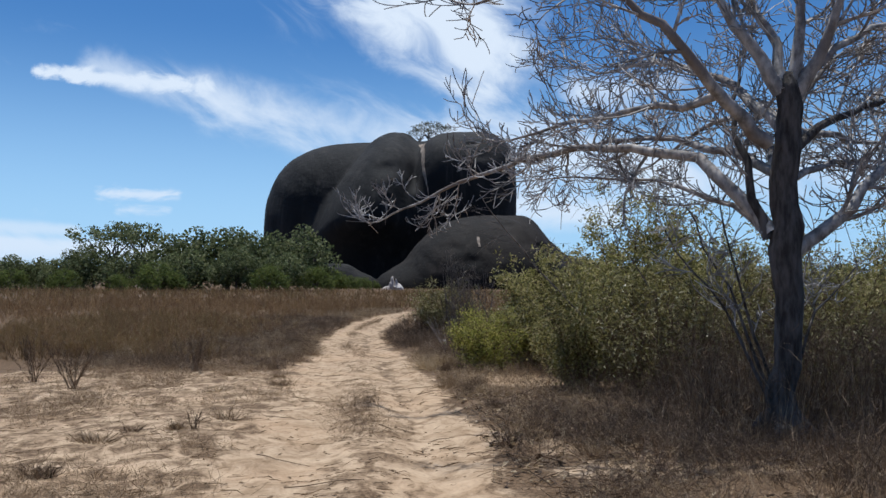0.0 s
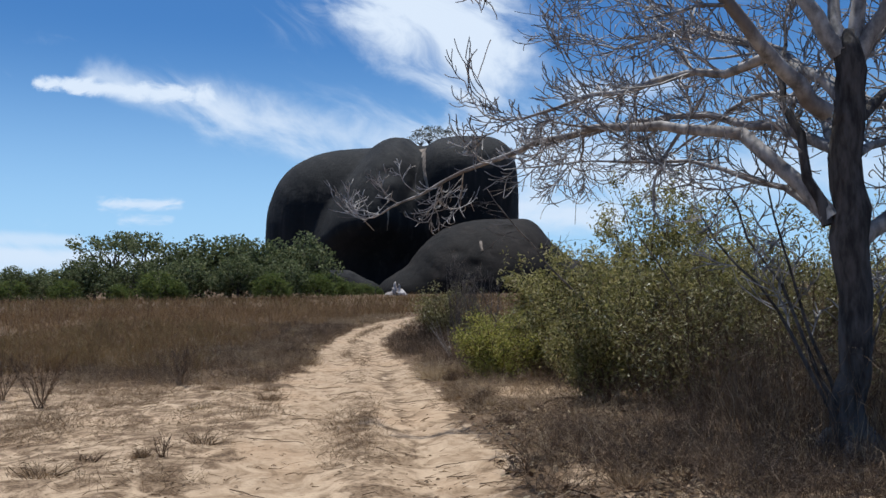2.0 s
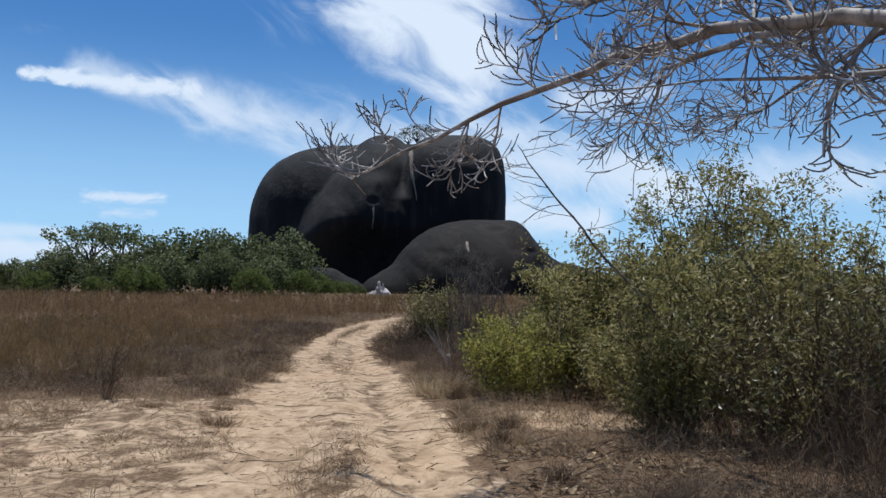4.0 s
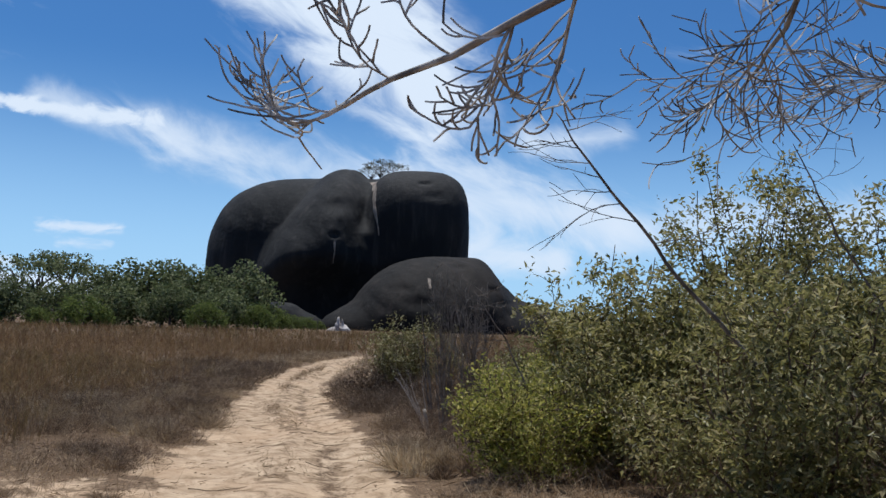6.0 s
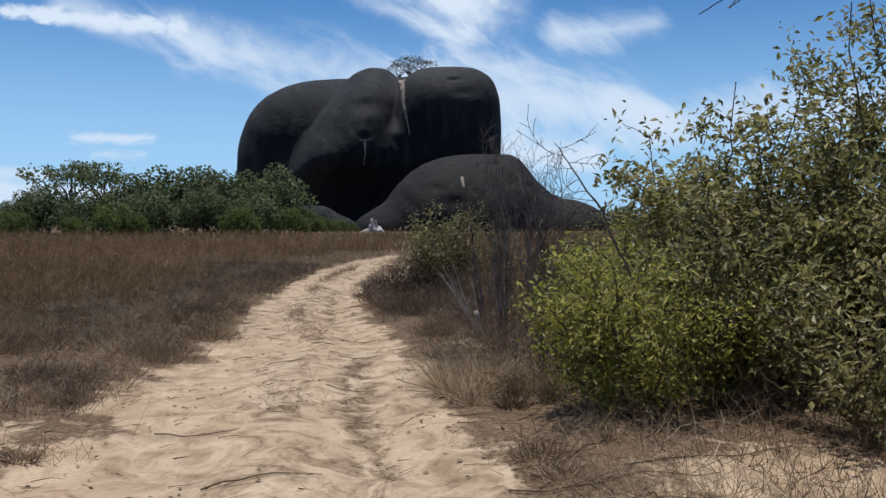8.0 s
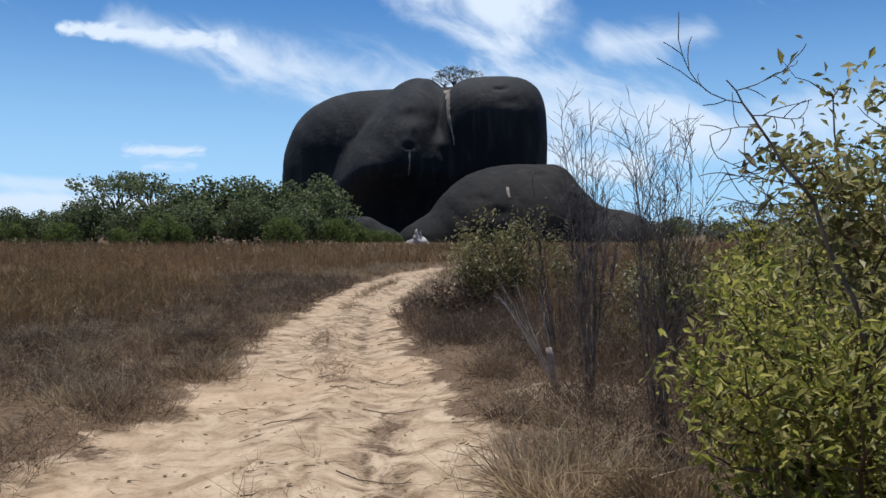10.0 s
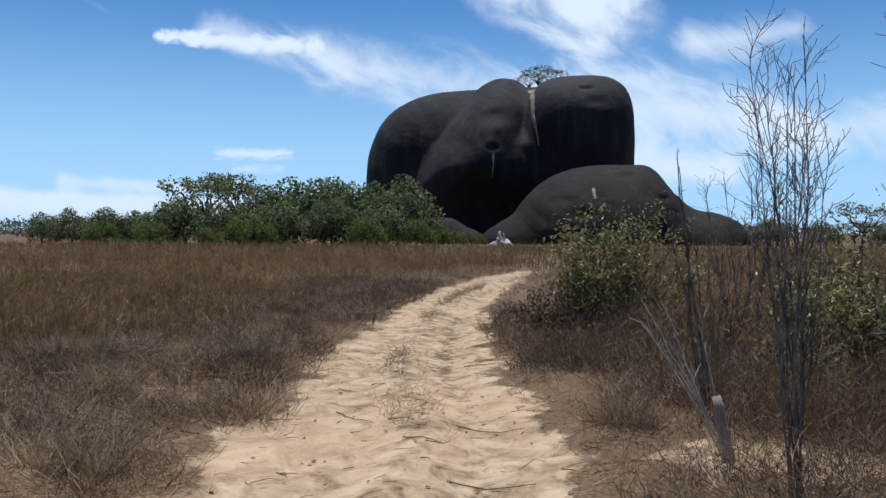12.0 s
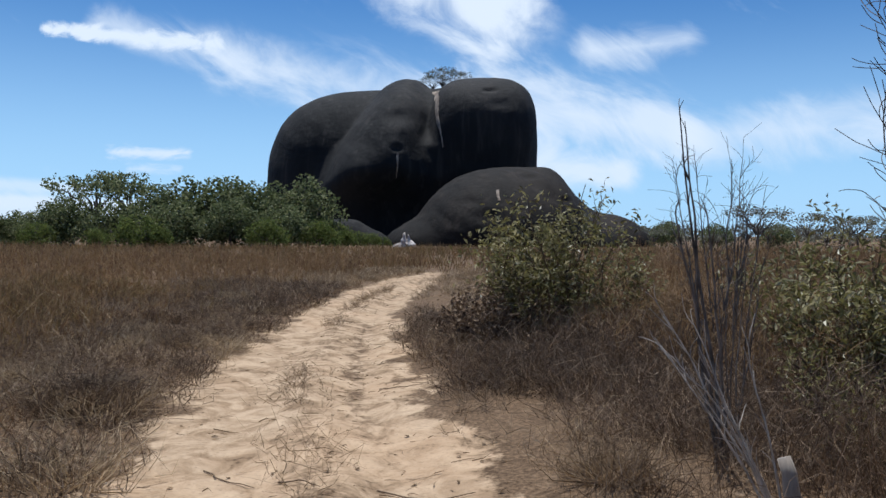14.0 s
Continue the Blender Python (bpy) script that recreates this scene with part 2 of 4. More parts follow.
LEAF_GREY = leaf_material("grey_foliage", [(0.08, 0.078, 0.05), (0.13, 0.125, 0.085), (0.19, 0.18, 0.13)], 0.2)


# ---- mesh helpers ----
def mesh_of(name, verts, faces, mat, smooth=False):
    me = bpy.data.meshes.new(name)
    me.from_pydata(verts if isinstance(verts, list) else verts.tolist(), [], faces if isinstance(faces, list) else faces.tolist())
    if smooth:
        me.polygons.foreach_set("use_smooth", np.ones(len(me.polygons), dtype=bool))
    me.materials.append(mat)
    me.update()
    return me


def part(name, me, parent, label=""):
    ob = new(name, me)
    ob.parent = parent
    return tagged(ob, label)


def stuff(name, me, label, category):
    return tagged(new(name, me), label, category, kind="stuff")


def thing(name, place, label, category, group=""):
    ob = new(name)
    ob.empty_display_size = 0.1
    ob.matrix_world = Matrix.Translation(place)
    return tagged(ob, label, category, group)


class Soup:
    """Gathers pieces into one mesh."""

    def __init__(self):
        self.v, self.f, self.n = [], [], 0

    def put(self, verts, faces):
        self.v.append(np.asarray(verts, float).reshape(-1, 3))
        self.f.extend([[i + self.n for i in f] for f in faces])
        self.n += len(self.v[-1])

    def tube(self, pts, radii, sides=6):
        pts, k = np.asarray(pts, float), len(pts)
        tan = np.gradient(pts, axis=0)
        tan /= np.linalg.norm(tan, axis=1)[:, None] + 1e-9
        ref = np.array([0.31, 0.17, 0.93]) if abs(tan[0] @ np.array([0.31, 0.17, 0.93])) < 0.9 else np.array([1.0, 0, 0])
        a = np.cross(tan, ref)
        a /= np.linalg.norm(a, axis=1)[:, None] + 1e-9
        b = np.cross(tan, a)
        ang = np.arange(sides) * 2 * np.pi / sides
        ring = np.cos(ang)[None, :, None] * a[:, None] + np.sin(ang)[None, :, None] * b[:, None]
        verts = pts[:, None] + ring * np.asarray(radii, float)[:, None, None]
        faces = [[i * sides + j, i * sides + (j + 1) % sides, (i + 1) * sides + (j + 1) % sides, (i + 1) * sides + j] for i in range(k - 1) for j in range(sides)]
        faces.append([(k - 1) * sides + j for j in range(sides)])
        self.put(verts, faces)

    def mesh(self, name, mat, smooth=False):
        return mesh_of(name, np.concatenate(self.v), self.f, mat, smooth)


def value_noise(x, y, seed=0):
    """Smooth value noise on a plane, 0 to 1."""
    xi, yi = np.floor(x).astype(np.int64), np.floor(y).astype(np.int64)
    fx, fy = x - xi, y - yi
    fx, fy = fx * fx * (3 - 2 * fx), fy * fy * (3 - 2 * fy)

    def h(i, j):
        k = (i * 374761393 + j * 668265263 + seed * 1442695041) & 0x7FFFFFFF
        k = ((k ^ (k >> 13)) * 1274126177) & 0x7FFFFFFF
        return ((k ^ (k >> 16)) & 0xFFFF) / 65535.0

    return (h(xi, yi) * (1 - fx) + h(xi + 1, yi) * fx) * (1 - fy) + (h(xi, yi + 1) * (1 - fx) + h(xi + 1, yi + 1) * fx) * fy


# ---- the lie of the land ----
TRACK_Y = (-40, 0, 8, 13, 19, 22.5, 26.5, 29, 32, 36, 42, 48, 54, 62, 80)
TRACK_LEFT = (-1.9, -1.9, -1.95, -2.45, -3.5, -3.3, -4.1, -4.3, -4.5, -4.7, -4.6, -4.1, -3.3, -1.5, 3.0)
TRACK_RIGHT = (0.6, 0.6, 0.5, 0.0, -0.55, -0.95, -1.8, -2.1, -2.4, -2.6, -2.5, -2.2, -2.0, 0.5, 5.0)


def track(y):
    return np.interp(y, TRACK_Y, TRACK_LEFT), np.interp(y, TRACK_Y, TRACK_RIGHT)


def lie(y):
    """The broad height of the ground: falling to the path's bend, then nearly level."""
    return np.interp(y, (-200, -20, 0, 27, 31, 60, 210, 5000), (0.4, 0.4, 0, -0.89, -0.96, -1.05, -2.2, -2.4))


def bareness(x, y):
    """1 on bare sand, 0 under scrub and litter."""
    left, right = track(y)
    ragged = 0.55 * (value_noise(x * 1.3, y * 1.3, 12) - 0.5) + 0.35 * (value_noise(x * 3.5, y * 3.5, 13) - 0.5)
    inside = np.minimum(x - left, right - x) + ragged
    s = (x - left) / (right - left)
    path = np.clip(inside / 0.5 + 0.75, 0, 1) * np.clip((60 - y) / 4, 0, 1) * (0.74 - (0.18 + 0.60 * np.clip((14 - y) / 3, 0, 1)) * np.exp(-((s - 0.48) / 0.13) ** 2) * value_noise(x * 0.9, y * 0.35, 14) ** 0.6 - 0.34 * np.exp(-((s - 0.73) / 0.06) ** 2) * np.clip(value_noise(x * 0.7, y * 0.3, 15) * 1.6 - 0.2, 0, 1))
    open_sand = np.clip((17.2 + 0.12 * x - y + 2.0 * value_noise(x * 0.5, y * 0.5, 3)) / 1.5, 0, 1) * np.clip((0.2 - x) / 0.6, 0, 1)
    clearing = np.clip(1 - np.hypot((x + 6.5) / 3.0, (y - 39) / 4.5), 0, 1) * 0.8
    right_sand = np.clip(1 - np.hypot((x - 1.6) / 1.8, (y - 15.0) / 1.6), 0, 1) * 1.1 + pale_patch(x, y)
    under_tree = np.clip(value_noise(x * 1.1, y * 1.7, 16) * 3.0 - 1.3, 0, 1) * np.clip((x - right - 0.2) / 0.5, 0, 1) * np.clip((11 - y) / 3, 0, 1) * np.clip((6.2 - x) / 1.5, 0, 1) * np.clip((y + 2) / 2, 0, 1) * 0.75
    return np.clip(np.maximum.reduce([path, open_sand * 0.53, clearing, right_sand, under_tree]), 0, 1)


def pale_patch(x, y):
    """The small bare patch round the broken stake."""
    return np.clip(1.3 - np.hypot((x - 0.55) / 1.0, (y - 21.8) / 0.75), 0, 1)


def ground_z(x, y):
    x, y = np.asarray(x, float), np.asarray(y, float)
    left, right = track(y)
    s = (x - left) / (right - left)
    ruts = -0.045 * np.exp(-((s - 0.27) / 0.13) ** 2) - 0.075 * np.exp(-((s - 0.76) / 0.13) ** 2) + 0.03 * np.exp(-((s - 0.52) / 0.10) ** 2)
    bank = 0.06 * np.clip((np.abs(s - 0.5) - 0.5) / 0.3, 0, 1)
    near = np.clip((70 - y) / 20, 0, 1)
    lumps = 0.06 * (value_noise(x * 0.7, y * 0.5, 1) - 0.5) + (0.016 + 0.035 * np.clip((left - x) / 0.6, 0, 1)) * (value_noise(x * 2.3, y * 1.9, 2) - 0.5) + 0.014 * (value_noise(x * 6, y * 4, 4) - 0.5)
    return lie(y) + (ruts + bank + lumps) * near


def build_ground():
    fine_x = np.concatenate([-np.geomspace(3000, 9.2, 46), np.arange(-9, 7.01, 0.115), np.geomspace(7.2, 3000, 46)])
    fine_y = np.concatenate([-np.geomspace(600, 0.5, 24), np.arange(0, 2, 0.4), np.arange(2, 36.01, 0.12), np.geomspace(36.3, 4500, 110)])
    gx, gy = np.meshgrid(fine_x, fine_y)
    x, y = gx.ravel(), gy.ravel()
    verts = np.stack([x, y, ground_z(x, y)], 1)
    nx, ny = len(fine_x), len(fine_y)
    i = (np.arange(ny - 1)[:, None] * nx + np.arange(nx - 1)[None, :]).ravel()
    me = mesh_of("ground", verts, np.stack([i, i + 1, i + nx + 1, i + nx], 1), GROUND, True)
    at = me.attributes.new("bare", "FLOAT", "POINT")
    at.data.foreach_set("value", bareness(x, y).astype(np.float32))
    return tagged(new("ground", me), "pale sandy ground with a two-rut track and dry litter", "ground", kind="structure")


build_ground()


# ---- boulders ----
def ellipsoid(p, c, r, power=2.0):
    q = np.abs((p - np.asarray(c, float)) / np.asarray(r, float))
    return ((q ** power).sum(-1) ** (1 / power) - 1) * min(r)


def hollow(p, c, r):
    """Distance to an ellipsoid, true near its skin whatever its proportions."""
    q = p - np.asarray(c, float)
    k0 = np.sqrt(((q / np.asarray(r, float)) ** 2).sum(-1))
    k1 = np.sqrt(((q / np.asarray(r, float) ** 2) ** 2).sum(-1))
    return k0 * (k0 - 1) / (k1 + 1e-9)


def blend_min(a, b, k):
    h = np.clip(0.5 + 0.5 * (b - a) / k, 0, 1)
    return b * (1 - h) + a * h - k * h * (1 - h)


def lumpy(p, scale, amp, seed):
    a = value_noise(p[..., 0] * scale + p[..., 1] * scale * 0.6, p[..., 2] * scale - p[..., 1] * scale * 0.5, seed)
    return amp * (a - 0.5)


def great_rock_body(p):
    # the creases between the lobes are sharp near the top and melt away downwards
    melt = np.interp(p[..., 2], (12, 22, 31), (6.0, 3.0, 0.5))
    d = ellipsoid(p, (-32.2, 320, 18.0), (35.0, 40, 33.2), 2.5)
    lean = p - np.stack([0.29 * (p[..., 2] - 25), 0 * p[..., 0], 0 * p[..., 0]], -1)
    d = blend_min(d, ellipsoid(lean, (-26.0, 322, 9.5), (21.5, 60, 43.8), 2.1), melt)
    d = blend_min(d, ellipsoid(p, (-17.5, 321, 8.0), (13.0, 58, 41.5), 2.2), 4.0)
    d = blend_min(d, ellipsoid(p, (8.4, 306, 24.0), (17.8, 40, 27.0), 3.7), np.interp(p[..., 2], (12, 28, 38), (9.0, 6.0, 0.8)))
    d = blend_min(d, ellipsoid(p, (-7.0, 312, 20.5), (17, 33, 29.0), 3.0), 1.2)
    return blend_min(d, ellipsoid(p, (-24, 312, 8.5), (22, 26, 15.5), 2.2), 4.0)


def great_rock(p):
    # an undercut belly, then hollows in the face
    d = great_rock_body(p)
    d = -blend_min(-d, ellipsoid(p, (-14, 253, 0), (80, 24, 17.0), 2.0), 6.0)
    for x, z, r, k in ROCK_HOLLOWS:
        d = -blend_min(-d, hollow(p, (x, ROCK_FRONT[x, z] - 0.6 * r[1], z), r), k)
    # soft dents: the brow over the deep hollow, a shoulder, the cheek beside the crack
    for x, z, w, h, deep in ((-18.6, 36.4, 4.4, 2.6, 0.34), (-30.0, 29.0, 5.0, 4.0, 0.16), (12.4, 39.8, 3.0, 1.4, 0.2)):
        d = d + deep * np.exp(-((p[..., 0] - x) / w) ** 2 - ((p[..., 2] - z) / h) ** 2)
    return d + lumpy(p, 0.05, 1.2, 5) + lumpy(p, 0.16, 0.30, 6) + lumpy(p, 0.45, 0.09, 10)


def low_rock(p):
    d = ellipsoid(p, (13, 247, -2), (24.5, 28, 21.3), 2.1)
    d = blend_min(d, ellipsoid(p, (23.0, 244, 8), (5.5, 14, 10.0)), 3.0)
    d = blend_min(d, ellipsoid(p, (35, 245, -3), (18, 20, 9.5)), 3.0)
    d = blend_min(d, ellipsoid(p, (-9, 242, -3), (12, 15, 7.0)), 5.0)
    d = -blend_min(-d, hollow(p, (6, 220.0, 6.0), (3.6, 1.6, 1.8)), 1.5)
    for x, z, w, h, deep in ((27.0, 9.5, 2.0, 0.7, 0.3), (31.0, 6.0, 2.4, 0.6, 0.25), (18.0, 15.5, 2.5, 0.7, 0.3), (3.0, 9.0, 3.0, 1.0, 0.3)):
        d = d + deep * np.exp(-((p[..., 0] - x) / w) ** 2 - ((p[..., 2] - z) / h) ** 2)
    return d + lumpy(p, 0.08, 1.5, 7) + lumpy(p, 0.3, 0.5, 8) + lumpy(p, 0.7, 0.2, 13)


def reach(field, origin, ways, far):
    lo, hi = np.zeros(len(ways)), np.full(len(ways), far)
    for _ in range(26):
        mid = (lo + hi) / 2
        inside = field(origin + ways * mid[:, None]) < 0
        lo, hi = np.where(inside, mid, lo), np.where(inside, hi, mid)
    return origin + ways * lo[:, None]


def star_mesh(name, field, origin, far, mat, nu, nv):
    u = np.arange(nu) * 2 * np.pi / nu
    v = np.linspace(-np.pi / 2 + 0.02, np.pi / 2 - 0.02, nv)
    uu, vv = np.meshgrid(u, v)
    ways = np.stack([np.cos(vv) * np.cos(uu), np.cos(vv) * np.sin(uu), np.sin(vv)], -1).reshape(-1, 3)
    pts = reach(field, np.asarray(origin, float), ways, far) - np.asarray(origin, float)
    j, i = np.meshgrid(np.arange(nv - 1), np.arange(nu), indexing="ij")
    k = (i + 1) % nu
    quads = np.stack([j * nu + i, j * nu + k, (j + 1) * nu + k, (j + 1) * nu + i], -1).reshape(-1, 4).tolist()
    quads += [list(range(nu))[::-1], list(range((nv - 1) * nu, nv * nu))]
    return mesh_of(name, pts, quads, mat, True)


def face_of(field, x, z, y0=200.0, y1=292.0):
    """How far back the rock's front stands behind the place (x, z)."""
    ys = np.linspace(y0, y1, 400)
    d = field(np.stack([np.full(400, x), ys, np.full(400, z)], 1))
    k = int(np.argmax(d < 0))
    return ys[k] if d[k] < 0 else None


def ribbon_stain(name, field, line, parent, label, mat):
    """A mineral run that follows the rock's face, a hand's width proud of it. line: x, z, half width."""
    o = Vector(parent.location)
    verts, faces = [], []
    for x, z, w in line:
        for e in (-1, -0.4, 0.4, 1):
            y = face_of(field, x + e * w, z)
            verts.append((x + e * w - o.x, (y if y else 285) - (0.30 if abs(e) < 0.9 else 0.05) - o.y, z - o.z))
    for i in range(len(line) - 1):
        for j in range(3):
            a = i * 4 + j
            faces.append([a, a + 1, a + 5, a + 4])
    return part(name, mesh_of(name, verts, faces, mat, True), parent, label)


def wavy_line(x0, z0, x1, z1, w0, w1, n, seed, sway):
    r = random.Random(seed)
    out = []
    for i in range(n):
        t = i / (n - 1)
        out.append((x0 + (x1 - x0) * t + sway * math.sin(t * 5 + seed) * t * (1 - t) * 4, z0 + (z1 - z0) * t, max(0.08, w0 + (w1 - w0) * t ** 0.6) * r.uniform(0.75, 1.25)))
    return out


ROCK_HOLLOWS = ((-17.7, 26.8, (3.1, 4.5, 1.8), 0.3), (9.4, 44.4, (2.2, 1.0, 0.9), 0.8))
ROCK_FRONT = {(x, z): face_of(great_rock_body, x, z, 200.0, 330.0) or 268.0 for x, z, r, k in ROCK_HOLLOWS}


def build_rocks():
    o = (-18, 300, 25)
    rock = tagged(new("boulder", star_mesh("boulder", great_rock, o, 95, ROCK, 380, 230)), "huge rounded black granite boulder with a pale vertical crack", "boulder")
    rock.location = o
    ribbon_stain("crack_stain", great_rock, wavy_line(-7.4, 47.2, -4.6, 27.0, 1.15, 0.2, 26, 2, 0.5), rock, "beige mineral run down the crack", STAIN)
    ribbon_stain("drip_stain", great_rock, wavy_line(-17.9, 25.0, -18.4, 17.5, 0.5, 0.12, 14, 5, 0.2), rock, "pale drip under the hollow", STAIN)
    o = (13, 243, 2)
    low = tagged(new("boulder", star_mesh("boulder", low_rock, o, 70, ROCK_BROWN, 220, 130)), "low brownish-black granite mound at the foot of the great boulder", "boulder")
    low.location = o
    ribbon_stain("lichen_stain", low_rock, wavy_line(9.6, 12.0, 9.9, 9.2, 0.5, 0.4, 8, 3, 0.1), low, "pale lichen mark", STAIN)

    def small(p):
        return blend_min(ellipsoid(p, (-31, 246, -1), (7.5, 6, 6.0)), ellipsoid(p, (-24.5, 246, -3), (7, 6, 4.8)), 2) + lumpy(p, 0.3, 0.8, 9)

    o = (-29, 246, -0.8)
    ob = tagged(new("boulder", star_mesh("boulder", small, o, 20, ROCK, 64, 32)), "small grey boulder half hidden by green bushes", "boulder")
    ob.location = o

    def pale(p):
        d = ellipsoid(p, (-11.2, 209, -2.2), (2.0, 1.6, 1.5), 1.4)
        d = blend_min(d, ellipsoid(p, (-12.6, 209, -1.6), (0.8, 0.9, 2.9), 1.2), 0.3)
        d = blend_min(d, ellipsoid(p, (-11.6, 208.6, -1.6), (0.8, 0.8, 2.2), 1.2), 0.3)
        d = blend_min(d, ellipsoid(p, (-13.4, 209, -2.2), (1.5, 1.0, 1.4), 1.4), 0.4)
        return d + lumpy(p, 0.9, 0.9, 11) + lumpy(p, 2.2, 0.5, 12)

    o = (-11.9, 209, -2.2)
    ob = tagged(new("stone", star_mesh("stone", pale, o, 8, PALE_STONE, 90, 44)), "pale broken stone at the foot of the mound", "stone")
    ob.location = o


build_rocks()


# ---- plants: building blocks ----



def leaf_arrays(centres, size, rng, up=0.3, slender=0.5, outward=None):
    """Small bent leaves, four corners each, round the given places."""
    n = len(centres)
    normal = rng.normal(size=(n, 3))
    normal[:, 2] = np.abs(normal[:, 2]) + up
    if outward is not None:
        normal += outward * 0.8
    normal /= np.linalg.norm(normal, axis=1)[:, None]
    along = np.cross(normal, rng.normal(size=(n, 3)))
    along /= np.linalg.norm(along, axis=1)[:, None] + 1e-9
    across = np.cross(normal, along)
    s = size * rng.uniform(0.6, 1.35, n)[:, None]
    a = centres - along * s * 0.5
    b = centres + across * s * 0.5 * slender + normal * s * 0.10
    c = centres + along * s * 0.5 - normal * s * 0.08
    d = centres - across * s * 0.5 * slender + normal * s * 0.10
    verts = np.stack([a, b, c, d], 1).reshape(-1, 3)
    faces = np.arange(4 * n).reshape(n, 4)
    return verts, faces


def crown_points(blobs, per_area, rng, hollow=0.55, gaps=0.45, wave=1.0, seed=1):
    """Places of leaves in the shells of several rounded clumps, with gaps."""
    pts, outs = [], []
    for cx, cy, cz, rx, ry, rz in blobs:
        n = int(per_area * (rx * ry + rx * rz + ry * rz) * 4)
        w = rng.normal(size=(n, 3))
        w /= np.linalg.norm(w, axis=1)[:, None]
        rad = rng.uniform(hollow, 1.08, n)
        bump = 0.75 + 0.5 * value_noise(w[:, 0] * 3.1 + cx * 3 + w[:, 2] * 2, w[:, 1] * 3.1 + w[:, 2] * 2.3 + cy, seed)
        p = w * (rad * bump)[:, None] * np.array([rx, ry, rz]) + np.array([cx, cy, cz])
        keep = value_noise(p[:, 0] * 2.2 / wave + p[:, 2] * 1.1 / wave, p[:, 1] * 2.2 / wave - p[:, 2] * 1.7 / wave, seed + 3) > gaps * rng.uniform(0.5, 1.3, n)
        keep &= (w[:, 2] > -0.75)
        pts.append(p[keep]), outs.append(w[keep])
    return np.concatenate(pts), np.concatenate(outs)


def crooked(a, b, n, sway, rng, sag=0.0):
    """A crooked line from a to b."""
    a, b = np.asarray(a, float), np.asarray(b, float)
    t = np.linspace(0, 1, n)[:, None]
    wob = np.cumsum(rng.normal(size=(n, 3)), 0)
    wob -= wob[0] + (wob[-1] - wob[0]) * t
    length = np.linalg.norm(b - a)
    out = a + (b - a) * t + wob * sway * length / n
    out[:, 2] -= sag * length * np.sin(np.pi * t[:, 0])
    return out


def ribbons(base, tip, width, bend, rng):
    """Thin tapered stems or blades, bent once."""
    n = len(base)
    way = tip - base
    side = np.cross(way, rng.normal(size=(n, 3)))
    side /= np.linalg.norm(side, axis=1)[:, None] + 1e-9
    w = (np.asarray(width) * np.ones(n))[:, None] * 0.5
    mid = base + way * 0.55 + side * (bend * np.linalg.norm(way, axis=1) * rng.normal(size=n))[:, None]
    verts = np.stack([base - side * w, base + side * w, mid + side * w * 0.75, mid - side * w * 0.75, tip], 1).reshape(-1, 3)
    i = np.arange(n) * 5
    quads = np.stack([i, i + 1, i + 2, i + 3], 1).tolist()
    tris = np.stack([i + 3, i + 2, i + 4], 1).tolist()
    return verts, quads + tris


def bush(place, height, spread, leaf_mat, label, seed, leaf=0.06, density=300, stems=14, gaps=0.45, low=0.25, group="bushes beside the track", name="bush", stem_mat=None):
    """A leafy bush: many thin stems from the ground, each with leafy shoots of uneven length."""
    rng = np.random.default_rng(seed)
    x, y = place
    ob = thing(name, (x, y, float(ground_z(x, y)) - 0.02), label, "bush", group)
    centres = []
    for i in range(stems):
        wood = Soup()
        a, r = rng.uniform(0, 2 * np.pi), spread * math.sqrt(rng.uniform(0.02, 1))
        h = height * rng.uniform(0.5, 1.0) * (1 - 0.38 * (r / spread) ** 2)
        tip = np.array([r * math.cos(a), r * math.sin(a), h])
        line = crooked((tip[0] * 0.25, tip[1] * 0.25, 0), tip, 9, 0.32, rng)
        wood.tube(line, np.linspace(0.014, 0.004, 9) * (0.7 + height * 0.2), 4)
        for j in range(11):
            k = int(rng.integers(max(1, int(low * 8)), 9))
            out = rng.normal(size=3) * np.array([1, 1, 0.5]) + np.array([tip[0], tip[1], 0]) * 0.5 / spread + np.array([0, 0, 0.75])
            e = line[k] + out / np.linalg.norm(out) * rng.uniform(0.18, 0.55) * (0.35 * spread + 0.18 * height)
            e[2] = max(e[2], 0.05)
            shoot = crooked(line[k], e, 5, 0.3, rng)
            wood.tube(shoot, (0.006, 0.005, 0.004, 0.003, 0.002), 3)
            m = int(density * 0.21 * np.linalg.norm(e - line[k]) * rng.uniform(0.2, 1.5) * (1.7 - 1.4 * gaps))
            t = rng.uniform(0.15, 1.05, m) * 4
            q = np.stack([np.interp(t, np.arange(5), shoot[:, c]) for c in range(3)], 1)
            centres.append(q + rng.normal(size=(m, 3)) * (0.045 + 0.035 * spread))
        part("stem", wood.mesh("stem", stem_mat or DRY_DARK), ob)
    pts = np.concatenate(centres)
    pts = pts[pts[:, 2] > 0.05]
    v, f = leaf_arrays(pts, leaf, rng, 0.2, 0.42)
    part("foliage", mesh_of("foliage", v, f, leaf_mat), ob)
    return ob


